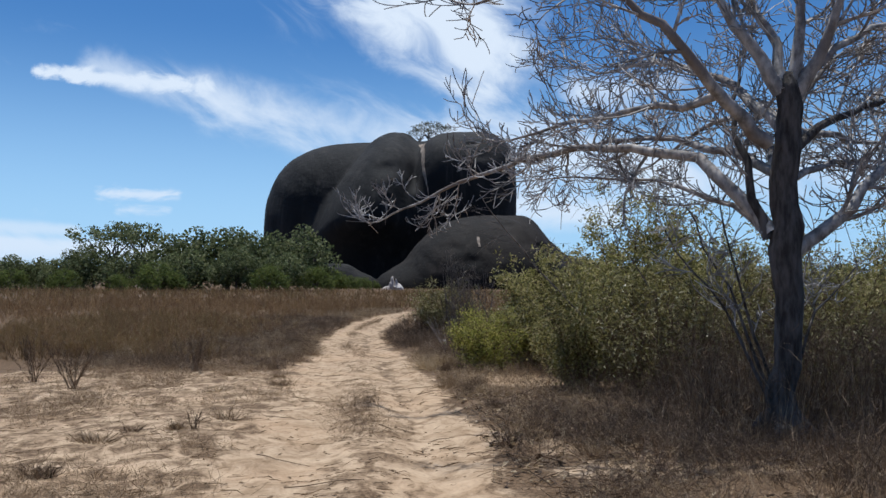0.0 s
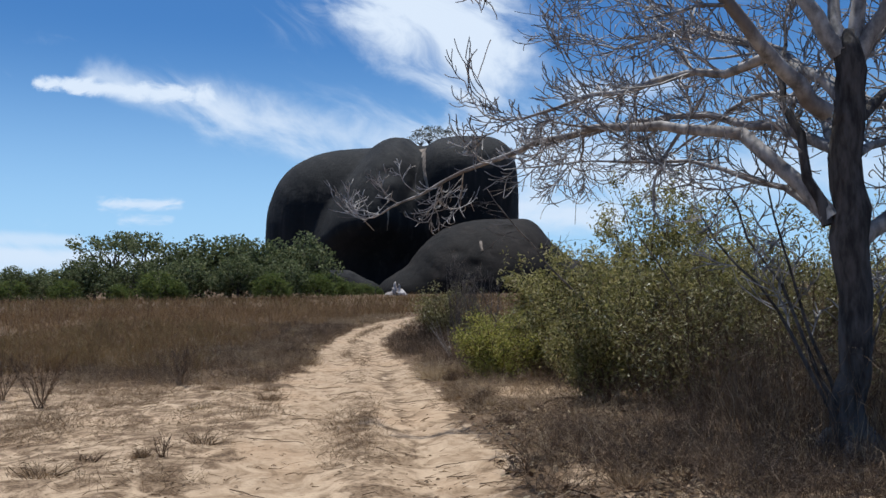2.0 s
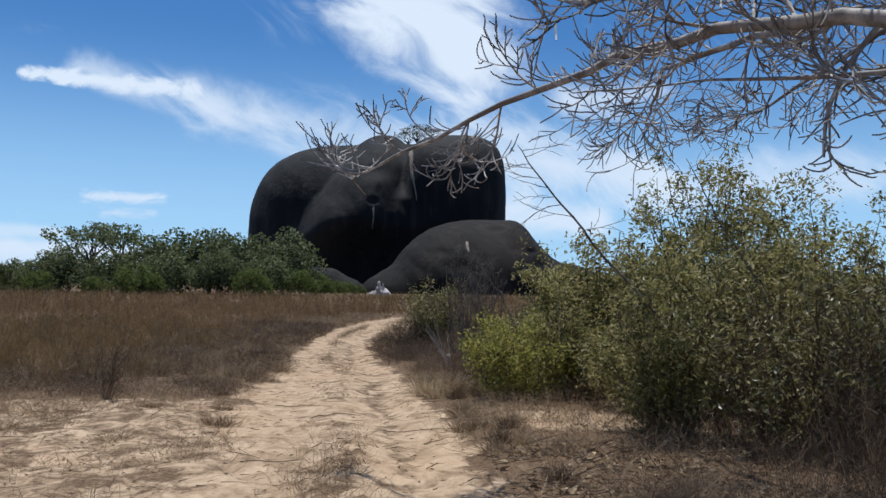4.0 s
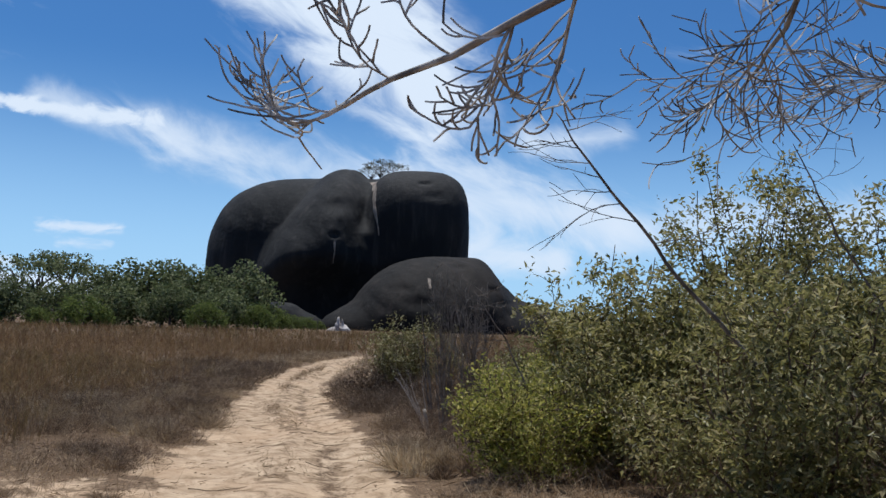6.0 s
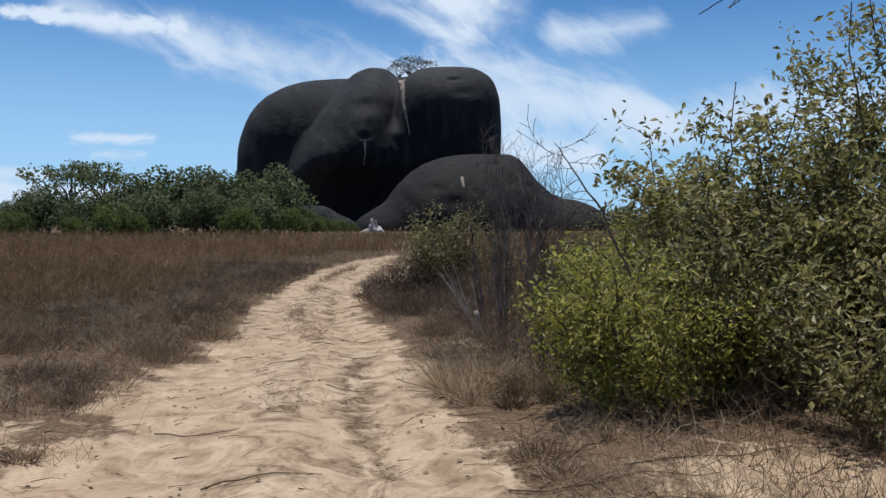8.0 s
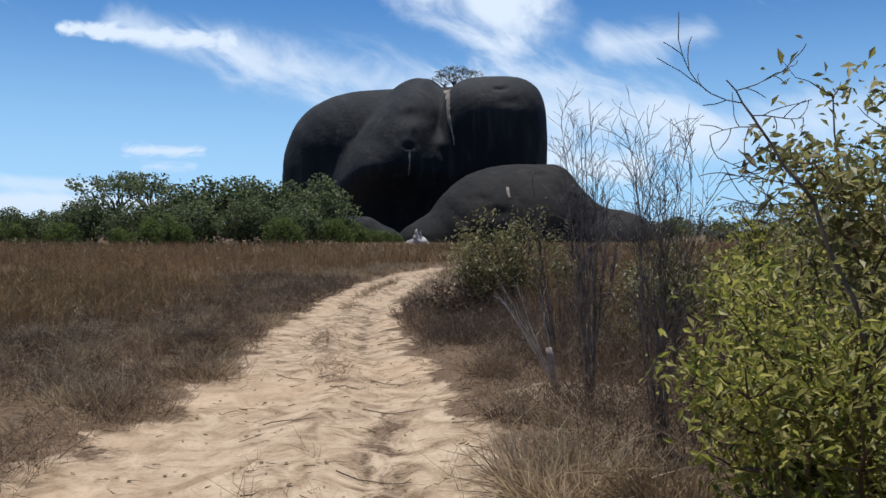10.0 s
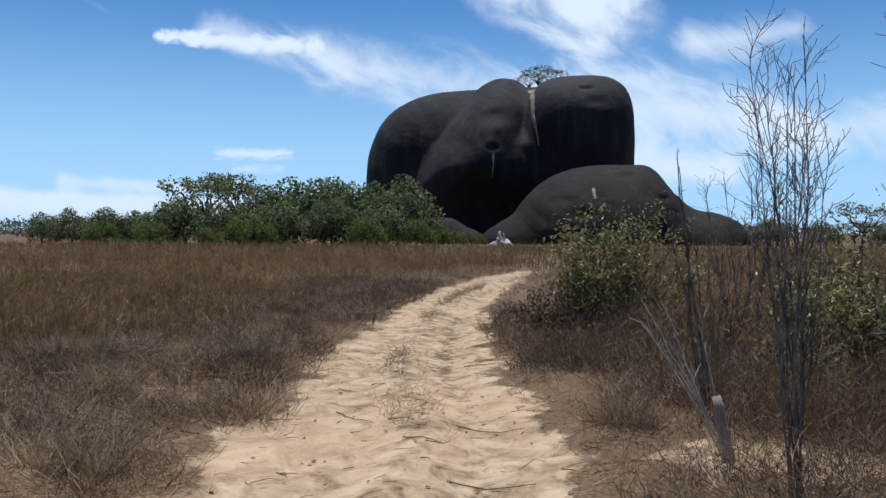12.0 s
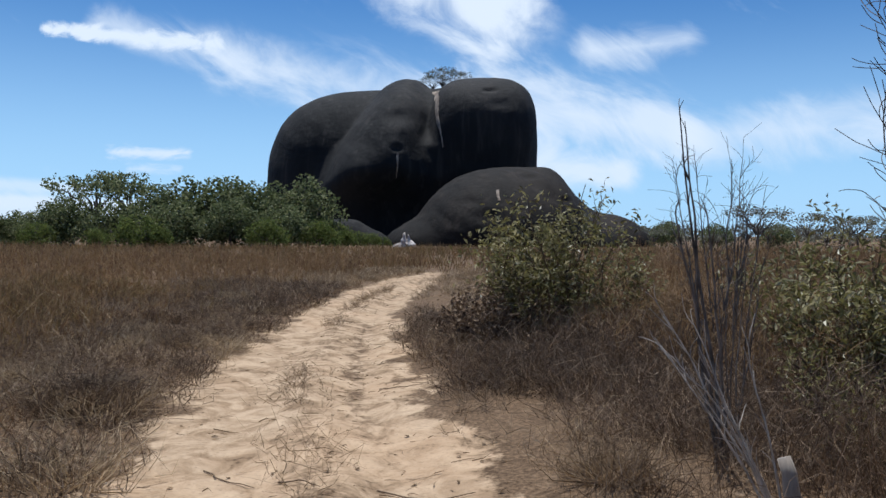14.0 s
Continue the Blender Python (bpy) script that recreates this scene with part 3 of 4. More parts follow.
def far_tree(height, spread, leaf_mat, seed, umbrella=False, clump=0.5, density=2.4, gaps=0.4):
    """A broad savanna tree: forked trunk, limbs and a crown of leaf clumps."""
    rng = np.random.default_rng(seed)
    ob = thing("tree", (0, 0, 0), "round-crowned green savanna tree in a distant thicket", "tree", "trees of the far thicket")
    trunk, blobs = Soup(), []
    fork = height * (0.35 if umbrella else 0.22)
    trunk.tube(crooked((0, 0, -0.3), (0.1 * spread, 0, fork), 6, 0.2, rng), np.linspace(0.035, 0.024, 6) * height, 7)
    for i in range(9 if umbrella else 13):
        a = i * 2.4 + rng.uniform(-0.4, 0.4)
        r = spread * math.sqrt((i + 0.6) / 13) * rng.uniform(0.8, 1.05)
        top = height * (0.86 if umbrella else 1 - 0.52 * (r / spread) ** 2) * rng.uniform(0.80, 1.0)
        e = (r * math.cos(a) * 0.8, r * math.sin(a) * 0.8, top * 0.86)
        arm = Soup()
        arm.tube(crooked((0.1 * spread, 0, fork), e, 6, 0.4, rng), np.linspace(0.018, 0.005, 6) * height, 5)
        part("limb", arm.mesh("limb", BARK_DARK, True), ob)
        q = spread * rng.uniform(0.28, 0.44)
        blobs.append((e[0], e[1], top - q * (0.25 if umbrella else 0.5), q, q, q * (0.46 if umbrella else 0.72)))
        if not umbrella:
            blobs.append((e[0] * 1.1, e[1] * 1.1, top * rng.uniform(0.25, 0.6), q * 0.9, q * 0.9, q * 0.8))
    part("trunk", trunk.mesh("trunk", BARK_DARK, True), ob)
    pts, outs = crown_points(blobs, density, rng, 0.6, gaps, 3.0, seed)
    pts = pts[pts[:, 2] > 0.2]
    v, f = leaf_arrays(pts, clump, rng, 0.2, 0.75)
    part("crown", mesh_of("crown", v, f, leaf_mat), ob, "dense leafy crown")
    return ob


def set_tree(ob, x, y, size, turn, label=""):
    m = Matrix.Translation((x, y, float(lie(y)))) @ Matrix.Rotation(turn, 4, "Z") @ Matrix.Diagonal((size, size, size, 1))
    made = copy_thing(ob, m)
    return tagged(made, label)


def drop(ob):
    for o in (*ob.children_recursive, ob):
        bpy.data.objects.remove(o)


# ---- the far thicket, and the trees by the rocks ----
def build_far_trees():
    round_a = far_tree(10, 6.6, LEAF_FAR, 11, clump=0.50, density=4.6, gaps=0.26)
    round_b = far_tree(10, 7.0, LEAF_FAR, 12, clump=0.50, density=4.6, gaps=0.24)
    round_c = far_tree(8, 6.0, LEAF_FAR, 13, clump=0.48, density=4.6, gaps=0.3)
    flat = far_tree(12, 8.0, LEAF_FAR, 14, True, 0.42, 5.0, 0.46)
    low = far_tree(5, 4.2, LEAF_FRESH, 15, clump=0.34, density=10, gaps=0.52)
    grey = far_tree(9, 6.5, LEAF_GREY, 16, True, 0.34, 6.0, 0.50)
    r = random.Random(5)

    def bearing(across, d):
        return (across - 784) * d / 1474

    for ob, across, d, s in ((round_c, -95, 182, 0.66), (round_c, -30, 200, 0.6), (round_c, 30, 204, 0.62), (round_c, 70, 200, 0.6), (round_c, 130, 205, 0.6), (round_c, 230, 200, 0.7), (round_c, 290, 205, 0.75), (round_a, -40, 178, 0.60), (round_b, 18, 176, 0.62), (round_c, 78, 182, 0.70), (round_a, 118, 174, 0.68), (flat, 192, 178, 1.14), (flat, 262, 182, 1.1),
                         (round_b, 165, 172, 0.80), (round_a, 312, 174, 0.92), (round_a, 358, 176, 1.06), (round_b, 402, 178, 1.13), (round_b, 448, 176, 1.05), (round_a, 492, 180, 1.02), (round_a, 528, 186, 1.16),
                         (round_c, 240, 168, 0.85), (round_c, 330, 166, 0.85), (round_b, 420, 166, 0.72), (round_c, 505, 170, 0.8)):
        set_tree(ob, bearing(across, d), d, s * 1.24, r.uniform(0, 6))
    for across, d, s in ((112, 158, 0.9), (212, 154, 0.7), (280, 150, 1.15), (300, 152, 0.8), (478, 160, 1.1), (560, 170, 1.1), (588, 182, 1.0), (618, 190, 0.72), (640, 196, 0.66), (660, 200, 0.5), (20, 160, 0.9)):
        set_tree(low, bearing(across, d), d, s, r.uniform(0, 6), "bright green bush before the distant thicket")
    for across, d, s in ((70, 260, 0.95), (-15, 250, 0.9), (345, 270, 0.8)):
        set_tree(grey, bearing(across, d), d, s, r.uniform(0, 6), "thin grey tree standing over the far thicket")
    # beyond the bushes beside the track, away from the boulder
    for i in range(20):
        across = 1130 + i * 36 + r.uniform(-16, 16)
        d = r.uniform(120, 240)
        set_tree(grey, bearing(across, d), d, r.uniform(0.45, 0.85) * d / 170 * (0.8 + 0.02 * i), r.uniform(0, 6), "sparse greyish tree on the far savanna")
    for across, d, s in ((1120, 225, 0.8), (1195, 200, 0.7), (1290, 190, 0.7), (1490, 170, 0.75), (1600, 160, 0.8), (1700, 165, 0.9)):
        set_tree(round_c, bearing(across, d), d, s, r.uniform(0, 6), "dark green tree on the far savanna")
    for x, y, s in ((36, 122, 0.80), (44, 126, 0.72), (30, 150, 0.5), (52, 128, 0.66)):
        set_tree(grey, x, y, s, r.uniform(0, 6), "wide pale grey tree over brown scrub")
    # trees rooted on top of the great boulder
    for x, y, z, s in ((-4.6, 302, 47.2, 1.30), (-1.0, 305, 48.2, 1.1), (-8.0, 307, 48.0, 1.0)):
        t = set_tree(grey, x, y, s, r.uniform(0, 6), "small flat-topped tree growing on the boulder's crown")
        t.location.z = z
    for x, y, z, s in ((5.5, 296, 49.4, 0.25), (10.5, 297, 49.4, 0.2)):
        t = set_tree(low, x, y, s, r.uniform(0, 6), "small shrub growing on the boulder's crown")
        t.location.z = z
    for ob in (round_a, round_b, round_c, flat, low, grey):
        drop(ob)


build_far_trees()


def build_far_woods():
    """The low woods along the horizon."""
    rng = np.random.default_rng(90)
    blobs = []
    for i in range(260):
        a = rng.uniform(-0.75, 0.75)
        d = rng.uniform(380, 520)
        h = rng.uniform(3.5, 7.5)
        blobs.append((d * math.sin(a), d * math.cos(a), -2.3 + h * 0.55, rng.uniform(6, 13), 5, h * 0.6))
    pts, outs = crown_points(blobs, 0.4, rng, 0.6, 0.25, 8.0, 4)
    v, f = leaf_arrays(pts, 1.1, rng, 0.2, 0.8)
    stuff("woods", mesh_of("woods", v, f, LEAF_GREY), "low greyish woods along the horizon", "woods")


build_far_woods()


# ---- the bare tree beside the track ----
def twig_spray(soup, rng, start, way, length, radius, level, up, least=0.0058):
    """An arching twig with side twigs that fork again."""
    n = 8 if level > 1 else 6
    way = way / (np.linalg.norm(way) + 1e-9)
    turn = rng.normal(size=3) * 0.09
    pts, p, d = [start], start, way
    for i in range(n):
        d = d + turn + rng.normal(size=3) * 0.075 + np.array([0, 0, up * (0.3 + 1.7 * i / n)])
        d /= np.linalg.norm(d)
        p = p + d * length / n
        pts.append(p)
    soup.tube(np.array(pts), np.linspace(radius, max(radius * 0.4, least), n + 1), 4 if level > 1 else 3)
    if level <= 0:
        return
    flip = 1
    plane = rng.normal(size=3) + np.array([0, 0, 1.2])
    for i in range(1, n + 1):
        if rng.random() < 0.74:
            flip = -flip
            dd = (pts[i] - pts[i - 1]) / (length / n)
            side = np.cross(dd, plane) * flip
            side /= np.linalg.norm(side) + 1e-9
            twig_spray(soup, rng, pts[i], dd * 0.85 + side * 0.68 + rng.normal(size=3) * 0.15, length * rng.uniform(0.38, 0.75) * (1.1 - 0.4 * i / n), max(radius * 0.55, least * 1.25), level - 1, up, least)


def limb(tree, ends, r0, r1, seed, level=2, reach_out=1.25, every=0.42, up=0.05, start_at=0.25, mat=None):
    """A main limb through a few bends, and its twigs."""
    rng = np.random.default_rng(seed)
    o = np.array(tree.location)
    bends = [np.array(e, float) - o for e in ends]
    pts = [bends[0]]
    for a, b in zip(bends, bends[1:]):
        k = max(3, int(np.linalg.norm(b - a) / 0.22))
        pts.extend(crooked(a, b, k, 0.16, rng)[1:])
    pts = np.array(pts)
    seg = np.linalg.norm(np.diff(pts, axis=0), axis=1)
    s = np.concatenate([[0], np.cumsum(seg)])
    total = s[-1]
    rad = r0 + (r1 - r0) * (s / total) ** 0.8
    main = Soup()
    main.tube(pts, rad, 8)
    ob = part("limb", main.mesh("limb", mat or BARK_PALE, True), tree)
    tw = Soup()
    at = total * start_at
    while at < total * 1.001:
        k = min(int(np.searchsorted(s, at)), len(pts) - 1)
        d = pts[k] - pts[max(k - 2, 0)]
        d /= np.linalg.norm(d) + 1e-9
        side = np.cross(d, rng.normal(size=3))
        side /= np.linalg.norm(side) + 1e-9
        twig_spray(tw, rng, pts[k], d * 0.75 + side * 0.9, reach_out * rng.uniform(0.5, 1.1) * (1 - 0.35 * at / total), rad[k] * 0.42, level, up)
        at += every * rng.uniform(0.6, 1.4)
    twig_spray(tw, rng, pts[-1], pts[-1] - pts[-3], reach_out, r1, level, up)
    part("twig_crown", tw.mesh("twig_crown", TWIG), ob, "bare grey twigs")
    return ob


def build_bare_tree():
    x, y = 3.52, 8.45
    tree = thing("tree", (x, y, float(ground_z(x, y)) - 0.03), "big leafless tree with dark trunk and pale spreading branches", "tree")
    o = np.array(tree.location)
    rng = np.random.default_rng(3)
    t = Soup()
    bends = [np.array(q) - o for q in ((x, y, o[2]), (3.55, 8.43, 0.8), (3.53, 8.45, 1.75), (3.57, 8.48, 2.7), (3.60, 8.5, 3.42), (3.62, 8.5, 3.62))]
    line = [bends[0]]
    for a, b in zip(bends, bends[1:]):
        line.extend(crooked(a, b, 5, 0.14, rng)[1:])
    t.tube(np.array(line), np.interp(np.arange(len(line)), (0, 1, 3, 6, 8, 10, 16, 18, 20), (0.21, 0.165, 0.135, 0.14, 0.165, 0.145, 0.125, 0.09, 0.045)), 14)
    part("trunk", t.mesh("trunk", BARK_DARK, True), tree, "dark rough trunk")
    # root flare
    for k in range(5):
        a = k * 1.26 + 0.4
        r = Soup()
        r.tube(crooked((0.10 * math.cos(a), 0.10 * math.sin(a), 0.32), (0.42 * math.cos(a), 0.42 * math.sin(a), -0.05), 5, 0.1, rng), (0.07, 0.075, 0.07, 0.05, 0.03), 7)
        part("root", r.mesh("root", BARK_DARK, True), tree)
    # limbs, the first reaching low across the track
    limb(tree, ((3.42, 8.5, 1.92), (3.18, 8.7, 2.3), (2.85, 9.1, 2.8), (1.86, 10.15, 3.07), (0.51, 11.3, 2.86), (-0.05, 11.66, 2.67), (-0.62, 11.85, 2.42), (-0.85, 11.95, 2.3)), 0.085, 0.012, 21, 2, 0.95, 0.27, 0.10, 0.3)
    limb(tree, ((3.36, 8.42, 2.86), (3.07, 8.3, 3.09), (2.68, 8.15, 3.4), (2.4, 8.05, 3.71), (2.16, 8.0, 3.97), (1.81, 8.05, 4.24), (1.0, 8.3, 4.46), (0.33, 8.7, 4.39)), 0.082, 0.013, 23, 2, 1.05, 0.30, 0.07, 0.35)
    limb(tree, ((2.81, 8.2, 3.33), (2.5, 8.5, 3.23), (2.0, 8.9, 3.28), (1.45, 9.3, 3.24), (0.78, 9.7, 3.08)), 0.05, 0.013, 22, 2, 1.05, 0.21, 0.10, 0.1)
    limb(tree, ((3.53, 8.5, 3.4), (3.33, 8.5, 3.75), (3.07, 8.6, 4.14), (2.84, 8.8, 4.63), (2.52, 9.2, 5.48)), 0.085, 0.015, 24, 2, 1.45, 0.22, 0.08)
    limb(tree, ((3.59, 8.5, 3.46), (3.58, 8.7, 3.96), (3.47, 9.0, 4.39), (3.37, 9.6, 5.25)), 0.07, 0.015, 25, 2, 1.45, 0.22, 0.08)
    limb(tree, ((3.62, 8.5, 3.4), (3.72, 8.5, 3.93), (3.76, 8.55, 4.31), (3.95, 8.8, 5.5)), 0.085, 0.016, 26, 2, 1.45, 0.24, 0.08)
    limb(tree, ((3.68, 8.5, 3.37), (3.88, 8.4, 3.73), (3.98, 8.3, 4.05), (4.05, 8.2, 4.37), (4.26, 8.1, 5.02)), 0.085, 0.016, 27, 2, 1.45, 0.22, 0.08)
    limb(tree, ((3.8, 8.42, 3.61), (4.15, 8.6, 3.91), (4.67, 8.9, 4.21), (5.28, 9.2, 4.5), (6.46, 9.8, 5.15)), 0.05, 0.013, 35, 2, 1.0, 0.2, 0.08)
    limb(tree, ((3.59, 8.45, 1.69), (3.86, 8.4, 1.91), (4.21, 8.4, 2.18), (4.56, 8.5, 2.58), (4.86, 8.6, 3.01), (5.73, 9.0, 3.78)), 0.085, 0.016, 28, 2, 1.3, 0.17, 0.08, 0.12)
    limb(tree, ((3.67, 8.48, 2.81), (4.01, 8.7, 3.08), (4.53, 9.0, 3.29), (5.24, 9.5, 3.58), (6.55, 10.4, 4.06)), 0.055, 0.014, 29, 2, 1.45, 0.19, 0.08, 0.2, BARK_DARK)
    limb(tree, ((3.38, 8.5, 1.87), (3.25, 8.6, 2.29), (3.25, 8.7, 2.72), (3.17, 8.9, 3.02), (3.22, 9.1, 3.4), (3.46, 9.5, 4.02)), 0.06, 0.014, 38, 2, 1.2, 0.17, 0.08, 0.2, BARK_DARK)
    limb(tree, ((3.35, 8.5, 1.92), (3.17, 8.9, 2.25), (2.73, 9.3, 2.48), (2.21, 9.8, 2.63), (1.61, 10.3, 2.72)), 0.04, 0.010, 37, 2, 1.0, 0.26, 0.05, 0.2)
    limb(tree, ((3.54, 8.5, 3.0), (3.4, 9.5, 3.7), (2.9, 10.8, 4.3), (2.2, 12.4, 4.6)), 0.07, 0.014, 30, 2, 1.45, 0.2, 0.06)
    limb(tree, ((3.54, 8.55, 2.6), (3.7, 9.6, 3.2), (3.9, 11.0, 3.6), (3.8, 12.5, 3.6), (3.5, 14.4, 3.35)), 0.06, 0.014, 31, 2, 1.45, 0.2, 0.04)
    limb(tree, ((3.56, 8.45, 2.9), (4.3, 9.3, 3.1), (5.2, 10.4, 3.2), (6.4, 11.4, 3.3)), 0.06, 0.013, 33, 2, 1.45, 0.22, 0.06)
    limb(tree, ((3.54, 8.45, 2.5), (3.3, 9.3, 2.9), (2.9, 10.2, 3.2), (2.3, 11.3, 3.35), (1.9, 12.6, 3.4), (2.1, 14.0, 3.15)), 0.06, 0.012, 34, 2, 1.4, 0.30, 0.03)
    limb(tree, ((3.64, 8.45, 2.5), (4.3, 9.0, 2.75), (5.0, 9.6, 2.85), (5.9, 10.2, 2.8)), 0.045, 0.011, 36, 2, 1.2, 0.18, 0.05, 0.1)
    limb(tree, ((3.60, 8.55, 2.9), (4.0, 9.0, 3.5), (4.5, 9.3, 4.0), (5.3, 9.6, 4.3)), 0.045, 0.011, 39, 2, 1.2, 0.19, 0.07, 0.1)
    # thin suckers that rise beside the trunk
    for k, e in enumerate(((2.55, 9.4, 2.0), (2.85, 9.6, 2.3), (3.05, 9.0, 2.25), (4.3, 9.5, 1.9), (4.7, 9.3, 1.6))):
        limb(tree, ((3.5 + 0.06 * (k - 2), 8.6, 0.25), (0.45 * e[0] + 0.55 * 3.5, 8.9, 1.1), e), 0.022, 0.008, 80 + k, 1, 0.7, 0.15, 0.05, 0.3, BARK_DARK)

build_bare_tree()


# ---- bushes beside the track ----
def build_bushes():
    yellow, green = "dense yellow-green bush with small leaves beside the track", "tall olive-green bush with thin brown stems"
    dull = "brownish bush with few leaves beside the track"
    bush((0.98, 17.3), 1.40, 0.92, LEAF_YELLOW, yellow, 41, 0.056, 700, 32, 0.45, 0.1)
    bush((1.95, 17.7), 2.0, 0.85, LEAF_GREEN, green, 40, 0.075, 560, 26, 0.45, 0.15)
    bush((2.3, 13.75), 2.35, 0.85, LEAF_GREEN, green, 35, 0.065, 560, 28, 0.45, 0.15)
    bush((2.4, 15.9), 1.3, 0.9, LEAF_GREEN, green, 42, 0.07, 420, 24, 0.45, 0.2)
    bush((2.6, 18.9), 3.1, 1.3, LEAF_GREEN, green, 43, 0.09, 700, 36, 0.46, 0.15)
    bush((4.3, 19.3), 4.2, 1.5, LEAF_GREEN, green, 44, 0.09, 720, 38, 0.46, 0.15)
    bush((3.9, 16.2), 2.9, 1.35, LEAF_GREEN, green, 45, 0.085, 700, 34, 0.46, 0.2)
    bush((5.7, 17.5), 3.6, 1.6, LEAF_GREEN, green, 46, 0.09, 600, 36, 0.48, 0.2)
    bush((7.4, 15.5), 3.1, 1.6, LEAF_GREEN, green, 47, 0.08, 380, 28, 0.5, 0.2)
    bush((6.7, 21.5), 3.4, 1.8, LEAF_GREEN, green, 48, 0.09, 360, 34, 0.48, 0.2)
    bush((2.3, 21.8), 2.2, 1.0, LEAF_YELLOW, yellow, 49, 0.075, 420, 24, 0.5, 0.2)
    bush((2.35, 25.2), 2.0, 1.0, LEAF_DULL, "olive bush with thin dry twigs beside the track", 50, 0.075, 420, 26, 0.5, 0.2)
    bush((1.15, 23.4), 0.7, 0.6, LEAF_DULL, "low green bush in dry grass beside the track", 51, 0.05, 300, 16, 0.48, 0.1)
    bush((0.1, 30.0), 2.65, 1.15, LEAF_DULL, "sparse bush with pale leaves and dark twigs beside the track", 52, 0.085, 360, 40, 0.55, 0.2)
    bush((-0.8, 29.6), 1.0, 0.95, DRY_DARK, "low dry bush with curled leaves at the track's edge", 53, 0.08, 420, 26, 0.5, 0.02)
    bush((0.9, 30.2), 1.5, 1.1, LEAF_DULL, dull, 54, 0.08, 200, 26, 0.55, 0.2)
    bush((3.4, 28.5), 2.1, 1.4, LEAF_DULL, dull, 55, 0.085, 200, 26, 0.55, 0.2)
    bush((5.2, 13.2), 2.5, 1.4, LEAF_DULL, "dark tangled bush under the bare tree", 56, 0.07, 420, 40, 0.55, 0.1)
    bush((3.4, 12.6), 2.1, 1.2, LEAF_DULL, "dark tangled bush under the bare tree", 57, 0.07, 340, 40, 0.55, 0.1)
    bush((8.6, 12.0), 2.5, 1.5, LEAF_GREEN, green, 58, 0.075, 320, 26, 0.5, 0.15)
    bush((4.6, 24.0), 2.8, 1.5, LEAF_GREEN, green, 59, 0.085, 320, 28, 0.5, 0.2)
    bush((6.0, 28.0), 2.0, 1.6, LEAF_DULL, dull, 60, 0.09, 200, 26, 0.5, 0.2)
    bush((9.6, 17.5), 3.9, 1.8, LEAF_GREEN, green, 36, 0.09, 260, 30, 0.5, 0.15)
    bush((12.0, 20.5), 3.6, 2.0, LEAF_DULL, green, 37, 0.10, 220, 30, 0.5, 0.15)
    bush((11.0, 14.5), 2.6, 1.6, LEAF_DULL, dull, 38, 0.09, 220, 30, 0.5, 0.15)
    bush((5.0, 10.6), 1.5, 1.2, LEAF_DULL, "dark tangled bush under the bare tree", 39, 0.06, 160, 34, 0.55, 0.1)


build_bushes()


def twig_shrub(place, height, spread, stems, label, seed, name="shrub", radius=0.012, level=1, lean=(0, 0), mat=None, twig_len=0.5, category="shrub"):
    """A leafless shrub: stems rising from one root, each with twigs."""
    rng = np.random.default_rng(seed)
    x, y = place
    ob = thing(name, (x, y, float(ground_z(x, y)) - 0.02), label, category)
    for i in range(stems):
        a = rng.uniform(0, 2 * np.pi)
        r = spread * rng.uniform(0.2, 1.0)
        h = height * rng.uniform(0.65, 1.0)
        tip = np.array([r * math.cos(a) + lean[0] * h, r * math.sin(a) + lean[1] * h, h])
        line = crooked((rng.normal() * 0.03, rng.normal() * 0.03, 0), tip, 9, 0.07, rng)
        s = Soup()
        s.tube(line, np.linspace(radius, radius * 0.3, 9), 5)
        for k in range(3, 9):
            d = line[k] - line[k - 1]
            for _ in range(2):
                w = d / np.linalg.norm(d) + rng.normal(size=3) * 0.15
                twig_spray(s, rng, line[k], w, twig_len * height * rng.uniform(0.15, 0.4), radius * 0.35, level, 0.06, 0.0016)
        part("stem", s.mesh("stem", mat or TWIG_BROWN), ob)
    return ob


def leaning_tree(line, radius, label, seed):
    """A slender leafless tree: one leaning stem with long level side branches."""
    rng = np.random.default_rng(seed)
    x, y = line[0]
    ob = thing("tree", (x, y, float(ground_z(x, y)) - 0.02), label, "tree")
    o = np.array(ob.location)
    bends = [np.zeros(3)] + [np.array(q) - o for q in line[1:]]
    pts = [bends[0]]
    for a, b in zip(bends, bends[1:]):
        pts.extend(crooked(a, b, 5, 0.10, rng)[1:])
    pts = np.array(pts)
    stem = Soup()
    stem.tube(pts, np.linspace(radius, radius * 0.22, len(pts)), 7)
    part("stem", stem.mesh("stem", TWIG_BROWN, True), ob)
    for k in range(len(pts) // 2, len(pts) - 1):
        b = Soup()
        side = np.array([-1.0 if rng.random() < 0.7 else 0.8, rng.normal() * 0.5, 0.15 + rng.normal() * 0.2])
        twig_spray(b, rng, pts[k], side, rng.uniform(0.3, 0.7) * radius / 0.022, radius * 0.24, 1, 0.01, 0.0022)
        part("branch", b.mesh("branch", TWIG_BROWN), ob)
    return ob


